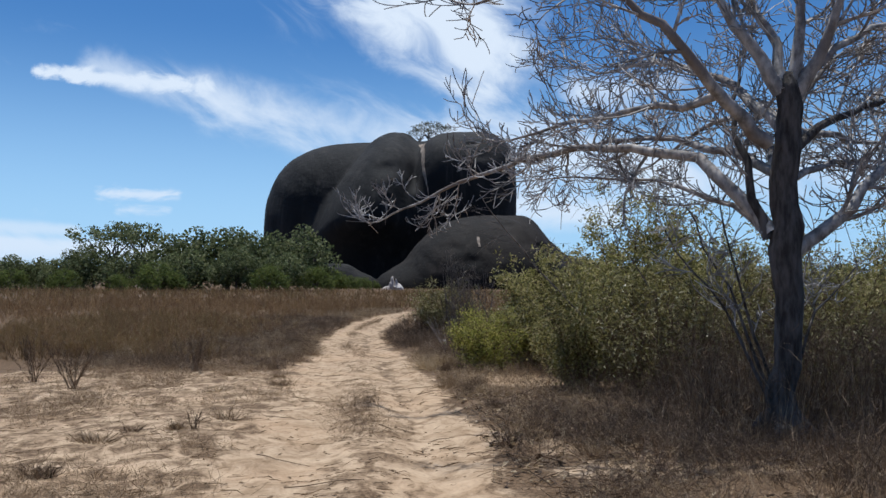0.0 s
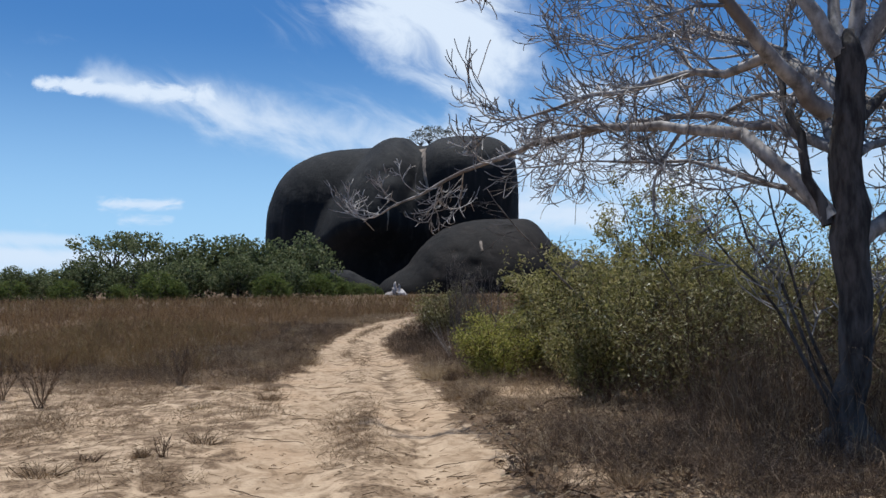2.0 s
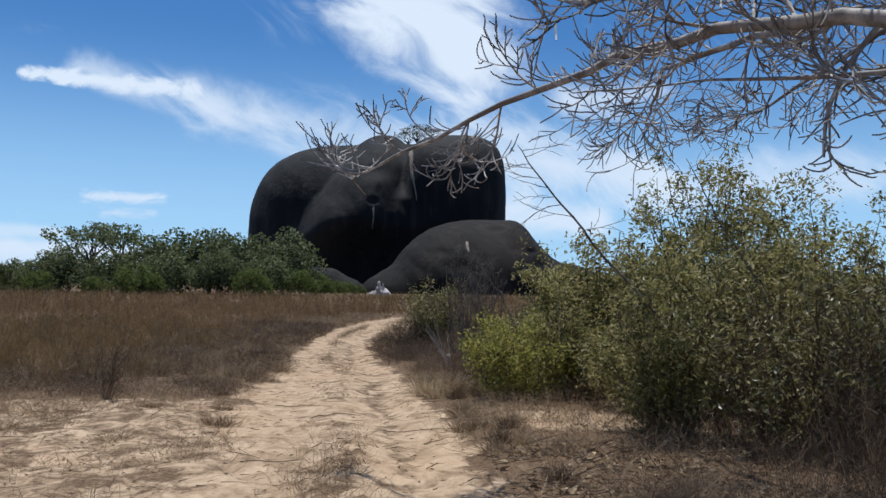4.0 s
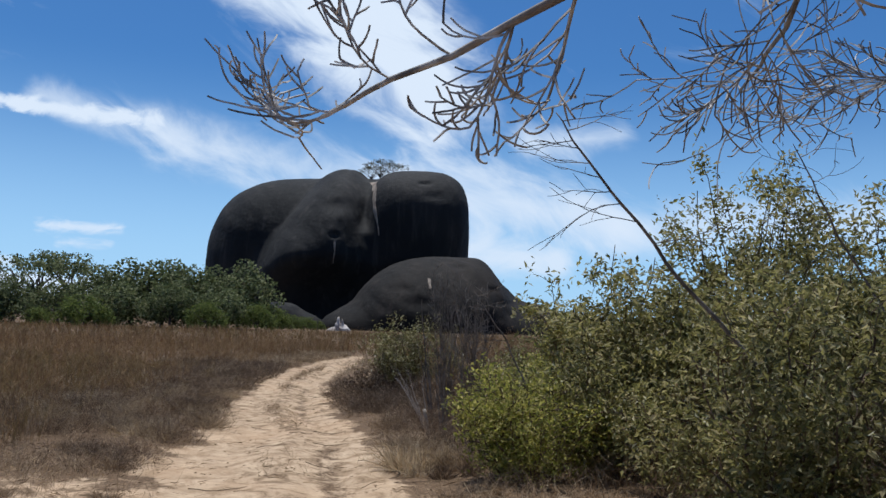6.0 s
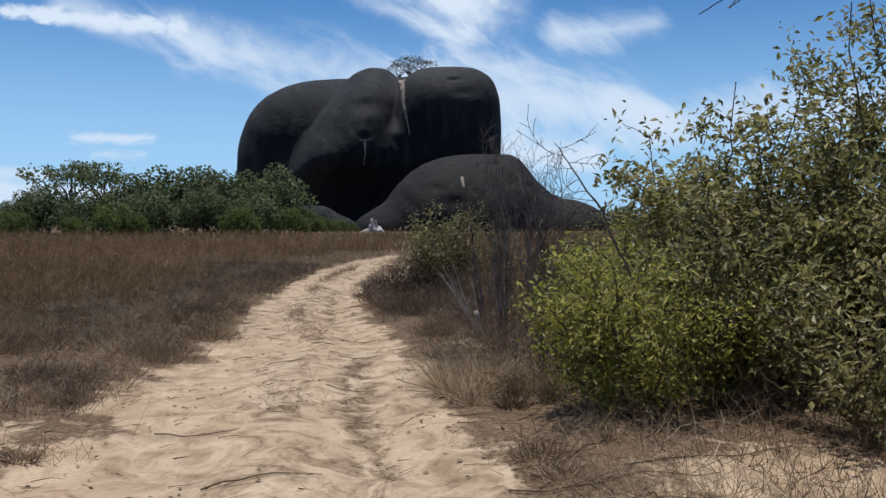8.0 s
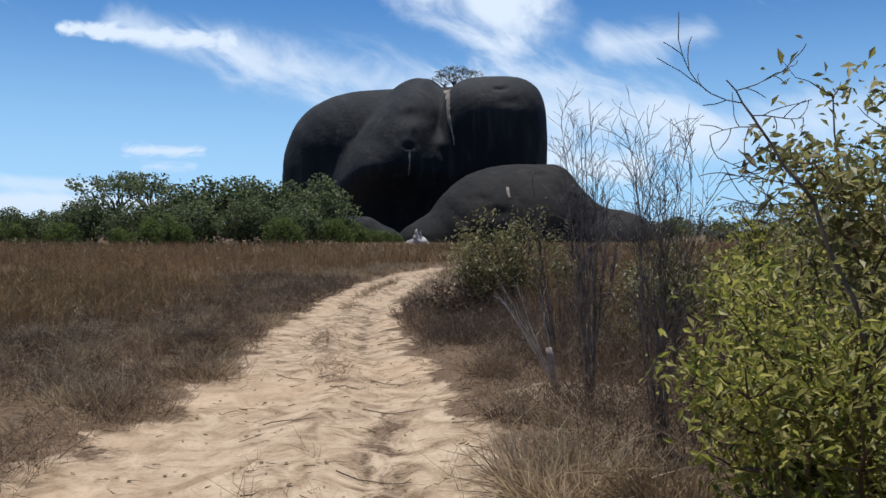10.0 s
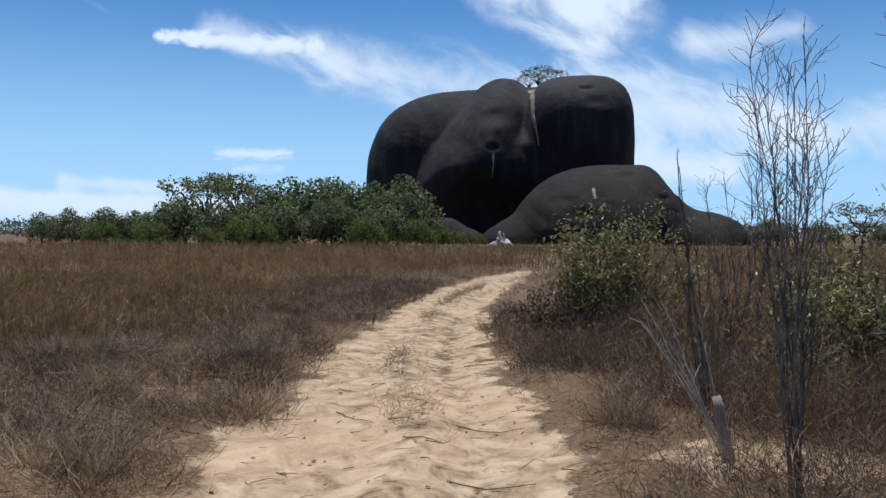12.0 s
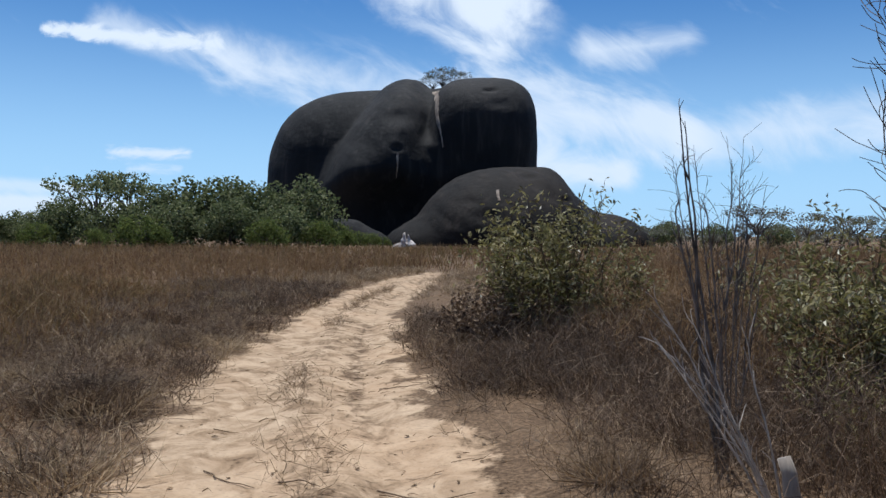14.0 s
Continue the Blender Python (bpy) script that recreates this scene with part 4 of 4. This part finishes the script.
def build_shrubs():
    twig_shrub((0.33, 20.85), 2.5, 0.32, 12, "tall leafless shrub of thin upright twigs", 61, radius=0.0075, twig_len=0.4)
    twig_shrub((0.56, 19.3), 2.15, 0.32, 13, "tall leafless shrub of thin upright twigs", 62, radius=0.0066)
    twig_shrub((0.28, 23.2), 2.2, 0.22, 4, "dead shrub of broken upright sticks", 63, radius=0.014, level=0, lean=(-0.09, 0.0), twig_len=0.2)
    twig_shrub((0.42, 23.5), 1.9, 0.25, 6, "dead shrub of thin upright sticks", 82, radius=0.007, level=0, twig_len=0.25)
    leaning_tree(((3.0, 14.1), (2.45, 14.05, 0.7), (1.62, 14.0, 1.57), (1.13, 14.0, 2.17), (0.80, 14.0, 2.58), (0.62, 14.0, 2.85)), 0.022, "slender leafless tree leaning out of the bushes", 64)
    leaning_tree(((4.1, 14.7), (3.85, 14.65, 0.9), (3.36, 14.6, 1.74), (2.95, 14.55, 2.4), (2.72, 14.5, 2.8)), 0.018, "thin leafless tree leaning out of the bushes", 78)
    leaning_tree(((1.25, 17.35), (1.0, 17.3, 0.5), (0.74, 17.2, 1.05), (0.50, 17.2, 1.38), (0.36, 17.2, 1.58)), 0.014, "thin bare stem leaning over the yellow-green bush", 79)
    twig_shrub((1.3, 26.5), 2.2, 0.5, 7, "leafless grey shrub in dry scrub", 65)
    twig_shrub((-5.95, 13.3), 0.75, 0.5, 14, "dead twiggy shrub on bare sand", 66, radius=0.008, mat=DRY_DARK)
    twig_shrub((-7.3, 14.8), 0.8, 0.5, 12, "dead twiggy shrub on bare sand", 67, radius=0.008, mat=DRY_DARK)
    twig_shrub((-4.9, 16.4), 0.7, 0.5, 12, "dead twiggy shrub on bare sand", 68, radius=0.008, mat=DRY_DARK)
    twig_shrub((-2.77, 9.25), 0.22, 0.16, 14, "small dry tuft on bare sand", 69, "tuft", 0.004, 0, mat=DRY_DARK, category="grass tuft")
    twig_shrub((0.14, 21.8), 1.15, 0.3, 6, "leaning pale dead branches beside the track", 70, "dead_branch", 0.008, 0, (-0.42, 0.2), WOOD_GREY, 0.4, "dead wood")
    # broken stake by the track
    r = np.random.default_rng(9)
    for place, tip, rad, label, nm in (((0.12, 21.65), (-0.08, 0.05, 0.42), 0.05, "broken pale wooden stake standing in dry grass", "stake"),):
        z = float(ground_z(*place))
        s = Soup()
        s.tube(crooked((0, 0, -0.03), tip, 7, 0.15, r), np.linspace(rad, rad * 0.6, 7), 7)
        ob = tagged(new(nm, s.mesh(nm, WOOD_GREY, True)), label, "dead wood")
        ob.location = (*place, z)


build_shrubs()


def grass_tuft(place, height, spread, blades, mat, label, seed, name="grass_tuft"):
    rng = np.random.default_rng(seed)
    x, y = place
    a, r = rng.uniform(0, 2 * np.pi, blades), spread * np.sqrt(rng.uniform(0, 1, blades))
    base = np.stack([r * 0.6 * np.cos(a), r * 0.6 * np.sin(a), np.zeros(blades)], 1)
    out = np.stack([np.cos(a), np.sin(a), np.zeros(blades)], 1) * (r * rng.uniform(0.3, 1.3, blades))[:, None]
    tip = base + out + np.stack([rng.normal(size=blades) * 0.05, rng.normal(size=blades) * 0.05, height * rng.uniform(0.35, 1, blades)], 1)
    v, f = ribbons(base, tip, 0.008, 0.38, rng)
    ob = tagged(new(name, mesh_of(name, v, f, mat)), label, "grass tuft", "tufts beside the track")
    ob.location = (x, y, float(ground_z(x, y)) - 0.01)
    return ob


def build_tufts():
    grass_tuft((-4.5, 25.0), 0.34, 0.42, 1500, DRY_DARK, "dark matted grass tuft at the track's edge", 71)
    grass_tuft((-6.4, 24.8), 0.34, 0.75, 1700, DRY_DARK, "dark matted grass tuft in dry straw", 72)
    for k, (x, y) in enumerate(((-4.75, 25.15), (-4.3, 24.8), (-6.9, 25.1), (-6.0, 24.6), (-5.4, 23.6), (-6.2, 22.6), (-5.0, 22.2), (-5.7, 26.4))):
        grass_tuft((x, y), 0.30 + 0.04 * (k % 3), 0.34, 260, STRAW, "arching bleached straw tuft in dark dead grass", 300 + k)
    grass_tuft((-0.25, 18.4), 0.42, 0.50, 600, STRAW, "bleached dry grass tuft at the track's edge", 73)
    grass_tuft((0.35, 18.1), 0.26, 0.36, 500, LITTER, "brown dry grass tuft below the yellow-green bush", 74)
    grass_tuft((-0.45, 23.0), 0.24, 0.32, 420, LITTER, "brown dry grass tuft at the track's edge", 75)
    grass_tuft((-6.4, 37.5), 0.35, 0.45, 420, STRAW, "pale dry grass tuft in a sandy clearing", 76)
    r = random.Random(12)
    for i in range(34):
        y = r.uniform(20.5, 31)
        left, _ = track(y)
        grass_tuft((float(left) - r.uniform(0.3, 3.6), y), r.uniform(0.22, 0.44), r.uniform(0.22, 0.42), r.randint(140, 300), STRAW if i % 3 else LITTER, "arching bleached straw tuft in dark dead grass", 200 + i)
    for i in range(46):
        y = r.uniform(6, 30)
        left, right = track(y)
        side = r.random() < 0.5
        x = float(left) - r.uniform(0.1, 1.6) if side else float(right) + r.uniform(0.05, 1.0)
        grass_tuft((x, y), r.uniform(0.08, 0.22), r.uniform(0.10, 0.26), r.randint(70, 200), r.choice((STRAW, LITTER, LITTER, DRY_DARK)), "dry grass tuft beside the sandy track", 100 + i)


build_tufts()


# ---- scrub, dry grass and litter: uncounted ----
def scatter(n, x0, x1, y0, y1, rng, keep, near=0.0):
    """Places on the ground, denser towards the walker where near > 0."""
    y = y0 + (y1 - y0) * rng.uniform(0, 1, n) ** (1 + near)
    x = rng.uniform(x0, x1, n)
    ok = keep(x, y) > rng.uniform(0, 1, n)
    return x[ok], y[ok]


def brush(name, x, y, height, spread, stems, width, mat, label, category, rng, side_twigs=2, bend=0.08):
    """Upright thin stems with short side twigs, in clumps round the given places."""
    n = len(x)
    h = height(x, y) * rng.uniform(0.6, 1.15, n)
    cx, cy, ch = np.repeat(x, stems), np.repeat(y, stems), np.repeat(h, stems)
    m = len(cx)
    a, r = rng.uniform(0, 2 * np.pi, m), spread * np.sqrt(rng.uniform(0, 1, m))
    bx, by = cx + r * 0.5 * np.cos(a), cy + r * 0.5 * np.sin(a)
    hh = ch * rng.uniform(0.45, 1.0, m)
    base = np.stack([bx, by, ground_z(bx, by) - 0.02], 1)
    tip = base + np.stack([r * np.cos(a) * 0.9 + rng.normal(size=m) * 0.06, r * np.sin(a) * 0.9 + rng.normal(size=m) * 0.06, hh], 1)
    dist = np.hypot(bx, by - 10)
    w = width * np.clip(dist / 14, 0.8, 7)
    bases, tips, ws = [base], [tip], [w]
    for _ in range(side_twigs):
        t = rng.uniform(0.35, 0.95, m)[:, None]
        b2 = base + (tip - base) * t
        t2 = b2 + rng.normal(size=(m, 3)) * np.array([0.13, 0.13, 0.05]) + np.array([0, 0, 0.13])
        bases.append(b2), tips.append(t2), ws.append(w * 0.8)
    v, f = ribbons(np.concatenate(bases), np.concatenate(tips), np.concatenate(ws), bend, rng)
    return stuff(name, mesh_of(name, v, f, mat), label, category)


def build_scrub():
    rng = np.random.default_rng(31)

    def left_field(x, y):
        left, _ = track(y)
        edge = value_noise(x * 0.45, y * 0.45, 21)
        far_in = np.clip((left - 1.3 - x - 2.0 * (edge - 0.3) * (y < 34)) / 1.0, 0, 1)
        start = np.clip((y - 18.0 + 0.10 * x - 4.5 * (edge - 0.5)) / 1.0, 0, 1)
        clear = 1 - np.clip(1.25 - np.hypot((x + 6.5) / 3.2, (y - 38) / 6.0), 0, 1)
        low_zone = 1 - 0.80 * np.clip(1.3 - np.hypot((x + 5.8) / 2.4, (y - 25) / 5.0), 0, 1)
        return far_in * start * clear * low_zone * np.clip(2.3 * value_noise(x * 0.62, y * 0.62, 22) - 0.45, 0.05, 1)

    def tall(x, y):
        return 0.42 + 0.55 * value_noise(x * 0.25, y * 0.25, 23) + 0.50 * value_noise(x * 0.9, y * 0.9, 42) ** 2 + 0.45 * np.clip((y - 40) / 40, 0, 1)

    x, y = scatter(4200, -17, -3, 15.5, 40, rng, left_field)
    brush("scrub", x, y, tall, 0.26, 9, 0.007, SCRUB, "dense brown leafless scrub in the open field", "scrub", rng)
    x, y = scatter(2400, -17, -3, 15.5, 40, rng, left_field)
    brush("scrub", x, y, tall, 0.26, 9, 0.008, OLIVE, "olive-brown dry scrub in the open field", "scrub", rng)
    x, y = scatter(900, -17, -3, 17, 40, rng, left_field)
    brush("scrub", x, y, lambda a, b: 0.55 * tall(a, b), 0.22, 8, 0.006, STRAW, "bleached dry stalks among brown scrub", "scrub", rng)
    x, y = scatter(3200, -34, -3, 38, 72, rng, left_field)
    brush("scrub", x, y, tall, 0.35, 7, 0.007, SCRUB, "dense brown leafless scrub in the open field", "scrub", rng, 2)

    def beyond(x, y):
        return 0.5 + 0.5 * value_noise(x * 0.2, y * 0.2, 24)

    x, y = scatter(6000, -115, 95, 57, 165, rng, beyond, 0.5)
    brush("scrub", x, y, tall, 0.6, 6, 0.008, SCRUB, "brown dry scrub of the far savanna", "scrub", rng, 0)
    x, y = scatter(2400, -85, 60, 57, 160, rng, beyond, 0.5)
    brush("scrub", x, y, tall, 0.6, 6, 0.009, OLIVE, "olive dry scrub of the far savanna", "scrub", rng, 0)

    def right_field(x, y):
        _, right = track(y)
        return np.clip((x - right - 2.2) / 1.0, 0, 1) * np.clip((y - 24) / 2, 0, 1) * (0.5 + 0.5 * value_noise(x * 0.6, y * 0.6, 25))

    def taller(x, y):
        return 1.05 + 0.7 * value_noise(x * 0.3, y * 0.3, 26) + 0.35 * np.clip((x - 3) / 4, 0, 1)

    x, y = scatter(2800, -1, 32, 24, 60, rng, right_field)
    brush("scrub", x, y, taller, 0.3, 8, 0.007, SCRUB, "tall brown leafless scrub beside the track", "scrub", rng)

    def undergrowth(x, y):
        _, right = track(y)
        gap = np.clip(1 - np.hypot((x - 1.6) / 1.6, (y - 14.6) / 1.3), 0, 1) + pale_patch(x, y)
        return np.clip((x - right - 0.5 - 0.9 * np.clip((15 - y) / 6, 0, 1)) / 1.2, 0, 1) * np.clip(1 - gap, 0, 1) * np.clip((y - 4.0) / 4, 0.15, 1) * (0.3 + 0.7 * value_noise(x * 0.9, y * 0.9, 27))

    def half(x, y):
        _, right = track(y)
        return (0.22 + 0.75 * np.clip((x - right - 0.6) / 2.2, 0, 1) * (0.5 + 0.6 * value_noise(x * 0.7, y * 0.7, 28))) * (1 + 0.6 * np.clip((x - 2.5) / 1.5, 0, 1) * np.clip((17 - y) / 3, 0, 1) * np.clip((y - 5.8) / 1.5, 0, 1))

    x, y = scatter(7600, -3, 12, 4, 30, rng, undergrowth)
    brush("undergrowth", x, y, half, 0.30, 8, 0.006, DRY_DARK, "dark dry tangled undergrowth beside the track", "undergrowth", rng, 2, 0.2)

    def straw_zone(x, y):
        left, right = track(y)
        near_left = np.clip((left + 0.15 - x) / 0.5, 0, 1) * np.clip(1 - (left - 3.6 - x) / 2.0, 0, 1)
        near_right = np.clip((x - right + 0.1) / 0.5, 0, 1) * np.clip(1 - (x - right - 1.7) / 1.2, 0, 1)
        sandy = np.clip((18.0 - y) / 2, 0, 1) * (x < 0)
        return np.maximum(near_left * (1 - 0.93 * sandy), near_right * np.interp(y, (11, 14, 18.5, 21), (0.35, 1.0, 1.0, 0.4))) * (value_noise(x * 1.1, y * 1.1, 29) > 0.30) * np.clip(value_noise(x * 1.4, y * 1.4, 30) * 1.4, 0, 1)

    def short(x, y):
        return 0.10 + 0.26 * value_noise(x * 0.9, y * 0.9, 31)

    x, y = scatter(12000, -10, 4, 5, 58, rng, straw_zone)
    brush("dry_grass", x, y, short, 0.20, 8, 0.006, LITTER, "matted brown dry grass along the track", "dry grass", rng, 1, 0.35)
    x, y = scatter(6500, -10, 4, 5, 58, rng, straw_zone)
    brush("dry_grass", x, y, short, 0.22, 7, 0.006, STRAW, "bleached straw-coloured grass along the track", "dry grass", rng, 1, 0.35)

    x, y = scatter(8000, -11, -2.5, 17, 44, rng, straw_zone)
    brush("dry_grass", x, y, lambda a, b: 1.1 * short(a, b), 0.24, 8, 0.007, DRY_DARK, "dark matted dead grass along the track", "dry grass", rng, 2, 0.4)

    # the grassy crown between the ruts
    def crown_strip(x, y):
        left, right = track(y)
        s = (x - left) / (right - left)
        return np.exp(-((s - 0.47) / 0.11) ** 2) * np.clip(value_noise(x * 1.3, y * 0.6, 33) * 2.2 - 0.75, 0, 1) * np.interp(y, (12, 15), (1.0, 0.4))

    x, y = scatter(15000, -5, 1, 4.5, 50, rng, crown_strip)
    brush("dry_grass", x, y, lambda a, b: 0.05 + 0.11 * value_noise(a * 2, b * 2, 34), 0.12, 7, 0.005, LITTER, "sparse dry grass on the crown of the track", "dry grass", rng, 1, 0.3)

    def right_floor(x, y):
        _, right = track(y)
        return np.clip((x - right - 0.1) / 0.8, 0, 1) * np.clip(value_noise(x * 1.3, y * 1.3, 40) * 2.2 - 0.6, 0, 1)

    x, y = scatter(1500, 0, 7, 4.2, 16, rng, right_floor)
    brush("dry_grass", x, y, lambda a, b: 0.08 + 0.22 * value_noise(a, b, 41), 0.20, 8, 0.005, STRAW, "bleached dry grass under the bare tree", "dry grass", rng, 1, 0.4)

    x, y = scatter(3000, 0.6, 6.5, 4.0, 12, rng, right_floor)
    brush("undergrowth", x, y, lambda a, b: 0.10 + 0.30 * value_noise(a, b, 43), 0.22, 8, 0.006, DRY_DARK, "dark dry brush under the bare tree", "undergrowth", rng, 2, 0.35)

    def tangle(x, y):
        return np.clip((x - 2.3 - 0.6 * value_noise(x * 0.8, y * 0.8, 46)) / 0.8, 0, 1) * np.clip((y - 7.4) / 1.6, 0, 1) * (0.25 + 0.75 * value_noise(x * 0.7, y * 0.7, 47))

    x, y = scatter(2000, 2.2, 10, 7.4, 16.5, rng, tangle)
    brush("undergrowth", x, y, lambda a, b: 0.45 + 1.0 * np.clip((b - 8) / 3, 0, 1) + 0.9 * value_noise(a * 0.6, b * 0.6, 48), 0.34, 8, 0.007, DRY_DARK, "tall dark leafless tangle behind the bare tree", "undergrowth", rng, 3, 0.15)
    x, y = scatter(600, 2.2, 10, 7.4, 16.5, rng, tangle)
    brush("undergrowth", x, y, lambda a, b: 0.3 + 0.5 * np.clip((b - 8) / 3, 0, 1) + 0.9 * value_noise(a * 0.6, b * 0.6, 48), 0.34, 5, 0.008, STRAW, "pale dead stalks in a dark tangle", "undergrowth", rng, 1, 0.15)

    def right_brown(x, y):
        _, right = track(y)
        return np.clip((x - right - 1.9) / 1.0, 0, 1) * (0.35 + 0.65 * value_noise(x * 0.6, y * 0.6, 49))

    x, y = scatter(1300, 0.2, 10, 24.5, 34, rng, right_brown)
    brush("scrub", x, y, lambda a, b: 0.9 + 0.5 * value_noise(a * 0.4, b * 0.4, 50), 0.3, 8, 0.007, SCRUB, "brown leafless scrub beside the track", "scrub", rng, 3)

    def right_verge(x, y):
        _, right = track(y)
        return (1 - 0.93 * pale_patch(x, y)) * np.clip((x - right - 1.0) / 0.8, 0, 1) * (0.4 + 0.6 * value_noise(x * 1.1, y * 1.1, 44))

    def shrub_feet(x, y):
        return (1 - 0.93 * pale_patch(x, y)) * np.clip((x + 0.15) / 0.5, 0, 1) * (0.3 + 0.7 * value_noise(x * 1.3, y * 1.3, 51))

    x, y = scatter(650, -0.2, 2.6, 18.6, 23.6, rng, shrub_feet)
    brush("undergrowth", x, y, lambda a, b: 0.35 + 0.75 * value_noise(a * 0.9, b * 0.9, 52) * np.clip(a / 0.8 + 0.4, 0.3, 1), 0.30, 8, 0.006, DRY_DARK, "dark dry tangle round the feet of bare shrubs", "undergrowth", rng, 3, 0.25)

    def dark_edge(x, y):
        _, right = track(y)
        return (1 - 0.9 * pale_patch(x, y)) * np.clip((x - right - 0.15) / 0.4, 0, 1) * np.clip((right + 2.4 - x) / 0.8, 0, 1) * np.clip(value_noise(x * 1.3, y * 1.3, 54) * 2.2 - 0.4, 0, 1)

    x, y = scatter(2200, -2.5, 2.0, 20.5, 33, rng, dark_edge)
    brush("undergrowth", x, y, lambda a, b: 0.14 + 0.34 * value_noise(a * 1.1, b * 1.1, 55), 0.26, 9, 0.006, DRY_DARK, "low dark dead brush along the track's edge", "undergrowth", rng, 3, 0.35)

    x, y = scatter(2100, -1.2, 4.0, 21.6, 30, rng, right_verge)
    brush("undergrowth", x, y, lambda a, b: 0.45 + 0.6 * value_noise(a * 0.8, b * 0.8, 45), 0.30, 8, 0.006, DRY_DARK, "dark dry brush beside the track", "undergrowth", rng, 2, 0.2)

    # sparse seedlings and stubble on the open sand
    def open_sand(x, y):
        left, _ = track(y)
        return np.clip((left - x + 0.4) / 0.5, 0, 1) * np.clip((18 + 0.1 * x - y) / 1.5, 0, 1) * np.clip(value_noise(x * 0.8, y * 1.1, 35) * 2.4 - 0.9, 0, 1)

    x, y = scatter(8000, -12, 0, 3.5, 18, rng, open_sand)
    brush("dry_grass", x, y, lambda a, b: 0.06 + 0.14 * value_noise(a, b, 36), 0.16, 8, 0.005, LITTER, "thin dry stubble on open sand", "dry grass", rng, 1, 0.3)

    # fallen twigs, straws and leaves lying flat
    def lying(x, y):
        return np.clip(0.25 + 1.1 * (value_noise(x * 1.2, y * 2.0, 37) - 0.35), 0.04, 1) * (1 - 0.85 * bareness(x, y))

    x, y = scatter(48000, -9, 5, 3.0, 34, rng, lying, 0.6)
    n = len(x)
    a, length = rng.normal(0.0, 0.55, n), rng.uniform(0.05, 0.30, n) * rng.uniform(0.4, 1, n)
    z = ground_z(x, y)
    ex, ey = x + np.cos(a) * length, y + np.sin(a) * length
    v, f = ribbons(np.stack([x, y, z + 0.008], 1), np.stack([ex, ey, ground_z(ex, ey) + rng.uniform(0.005, 0.03, n)], 1), rng.uniform(0.004, 0.010, n), 0.12, rng)
    stuff("litter", mesh_of("litter", v, f, LITTER), "fallen straws and twigs lying on the sand", "litter")
    x, y = scatter(15000, -11, 6, 3.0, 32, rng, lying, 0.25)
    v, f = leaf_arrays(np.stack([x, y, ground_z(x, y) + 0.008], 1), 0.05, rng, 5.0, 0.5)
    stuff("leaf_litter", mesh_of("leaf_litter", v, f, LITTER), "curled dry leaves lying on the sand", "litter")


build_scrub()


def build_coarse_litter():
    """Curled leaves and broken stalks that lie thick under the bare tree and along the verge."""
    rng = np.random.default_rng(95)

    def floor(x, y):
        _, right = track(y)
        return np.clip((x - right + 0.1) / 0.7, 0, 1) * np.clip(value_noise(x * 1.6, y * 1.6, 53) * 2.6 - 0.7, 0, 1)

    for n, size, mat, label in ((4200, 0.085, STRAW, "bleached curled leaves lying under the bare tree"), (5200, 0.095, DRY_DARK, "dark curled leaves lying under the bare tree")):
        x, y = scatter(n, 0.2, 6.5, 3.4, 13, rng, floor)
        v, f = leaf_arrays(np.stack([x, y, ground_z(x, y) + 0.02], 1), size, rng, 1.6, 0.5)
        stuff("leaf_litter", mesh_of("leaf_litter", v, f, mat), label, "litter")
    x, y = scatter(3000, 0.2, 6.5, 3.4, 13, rng, floor)
    n = len(x)
    a, length = rng.uniform(0, 6.28, n), rng.uniform(0.15, 0.6, n)
    z = ground_z(x, y)
    tip = np.stack([x + np.cos(a) * length, y + np.sin(a) * length, z + rng.uniform(0.02, 0.16, n)], 1)
    v, f = ribbons(np.stack([x, y, z + 0.01], 1), tip, rng.uniform(0.006, 0.014, n), 0.15, rng)
    stuff("litter", mesh_of("litter", v, f, DRY_DARK), "broken dark stalks lying under the bare tree", "litter")


build_coarse_litter()


def build_fallen_sticks():
    """Longer sticks that lie on the track, one by one."""
    r = np.random.default_rng(77)
    spots = [(-0.2, 15.2, 1.2, 0.1), (0.5, 15.5, 1.4, 0.25), (-0.9, 14.6, 0.9, -0.2), (-1.9, 15.4, 0.7, 0.4), (-2.6, 16.8, 0.6, 0.1), (-1.6, 18.9, 0.5, -0.1), (-1.7, 21.2, 0.55, 0.05), (-2.2, 22.3, 0.35, -0.3)]
    for _ in range(22):
        y = r.uniform(5, 28)
        left, right = track(y)
        spots.append((r.uniform(left - 1.5, right + 0.6), y, r.uniform(0.25, 0.7), r.normal(0, 0.4)))
    for x, y, length, a in spots:
        pts = crooked((0, 0, 0), (length * math.cos(a), length * math.sin(a), 0), 8, 0.25, r)
        g = ground_z(pts[:, 0] + x, pts[:, 1] + y)
        pts[:, 2] = g - g[0] + 0.008 + np.abs(r.normal(size=8)) * 0.006
        s = Soup()
        s.tube(pts, np.linspace(0.0055, 0.0025, 8), 5)
        ob = tagged(new("stick", s.mesh("stick", DRY_DARK)), "thin dark fallen stick on the sandy track", "stick", "sticks on the track")
        ob.location = (x, y, float(g[0]))


build_fallen_sticks()
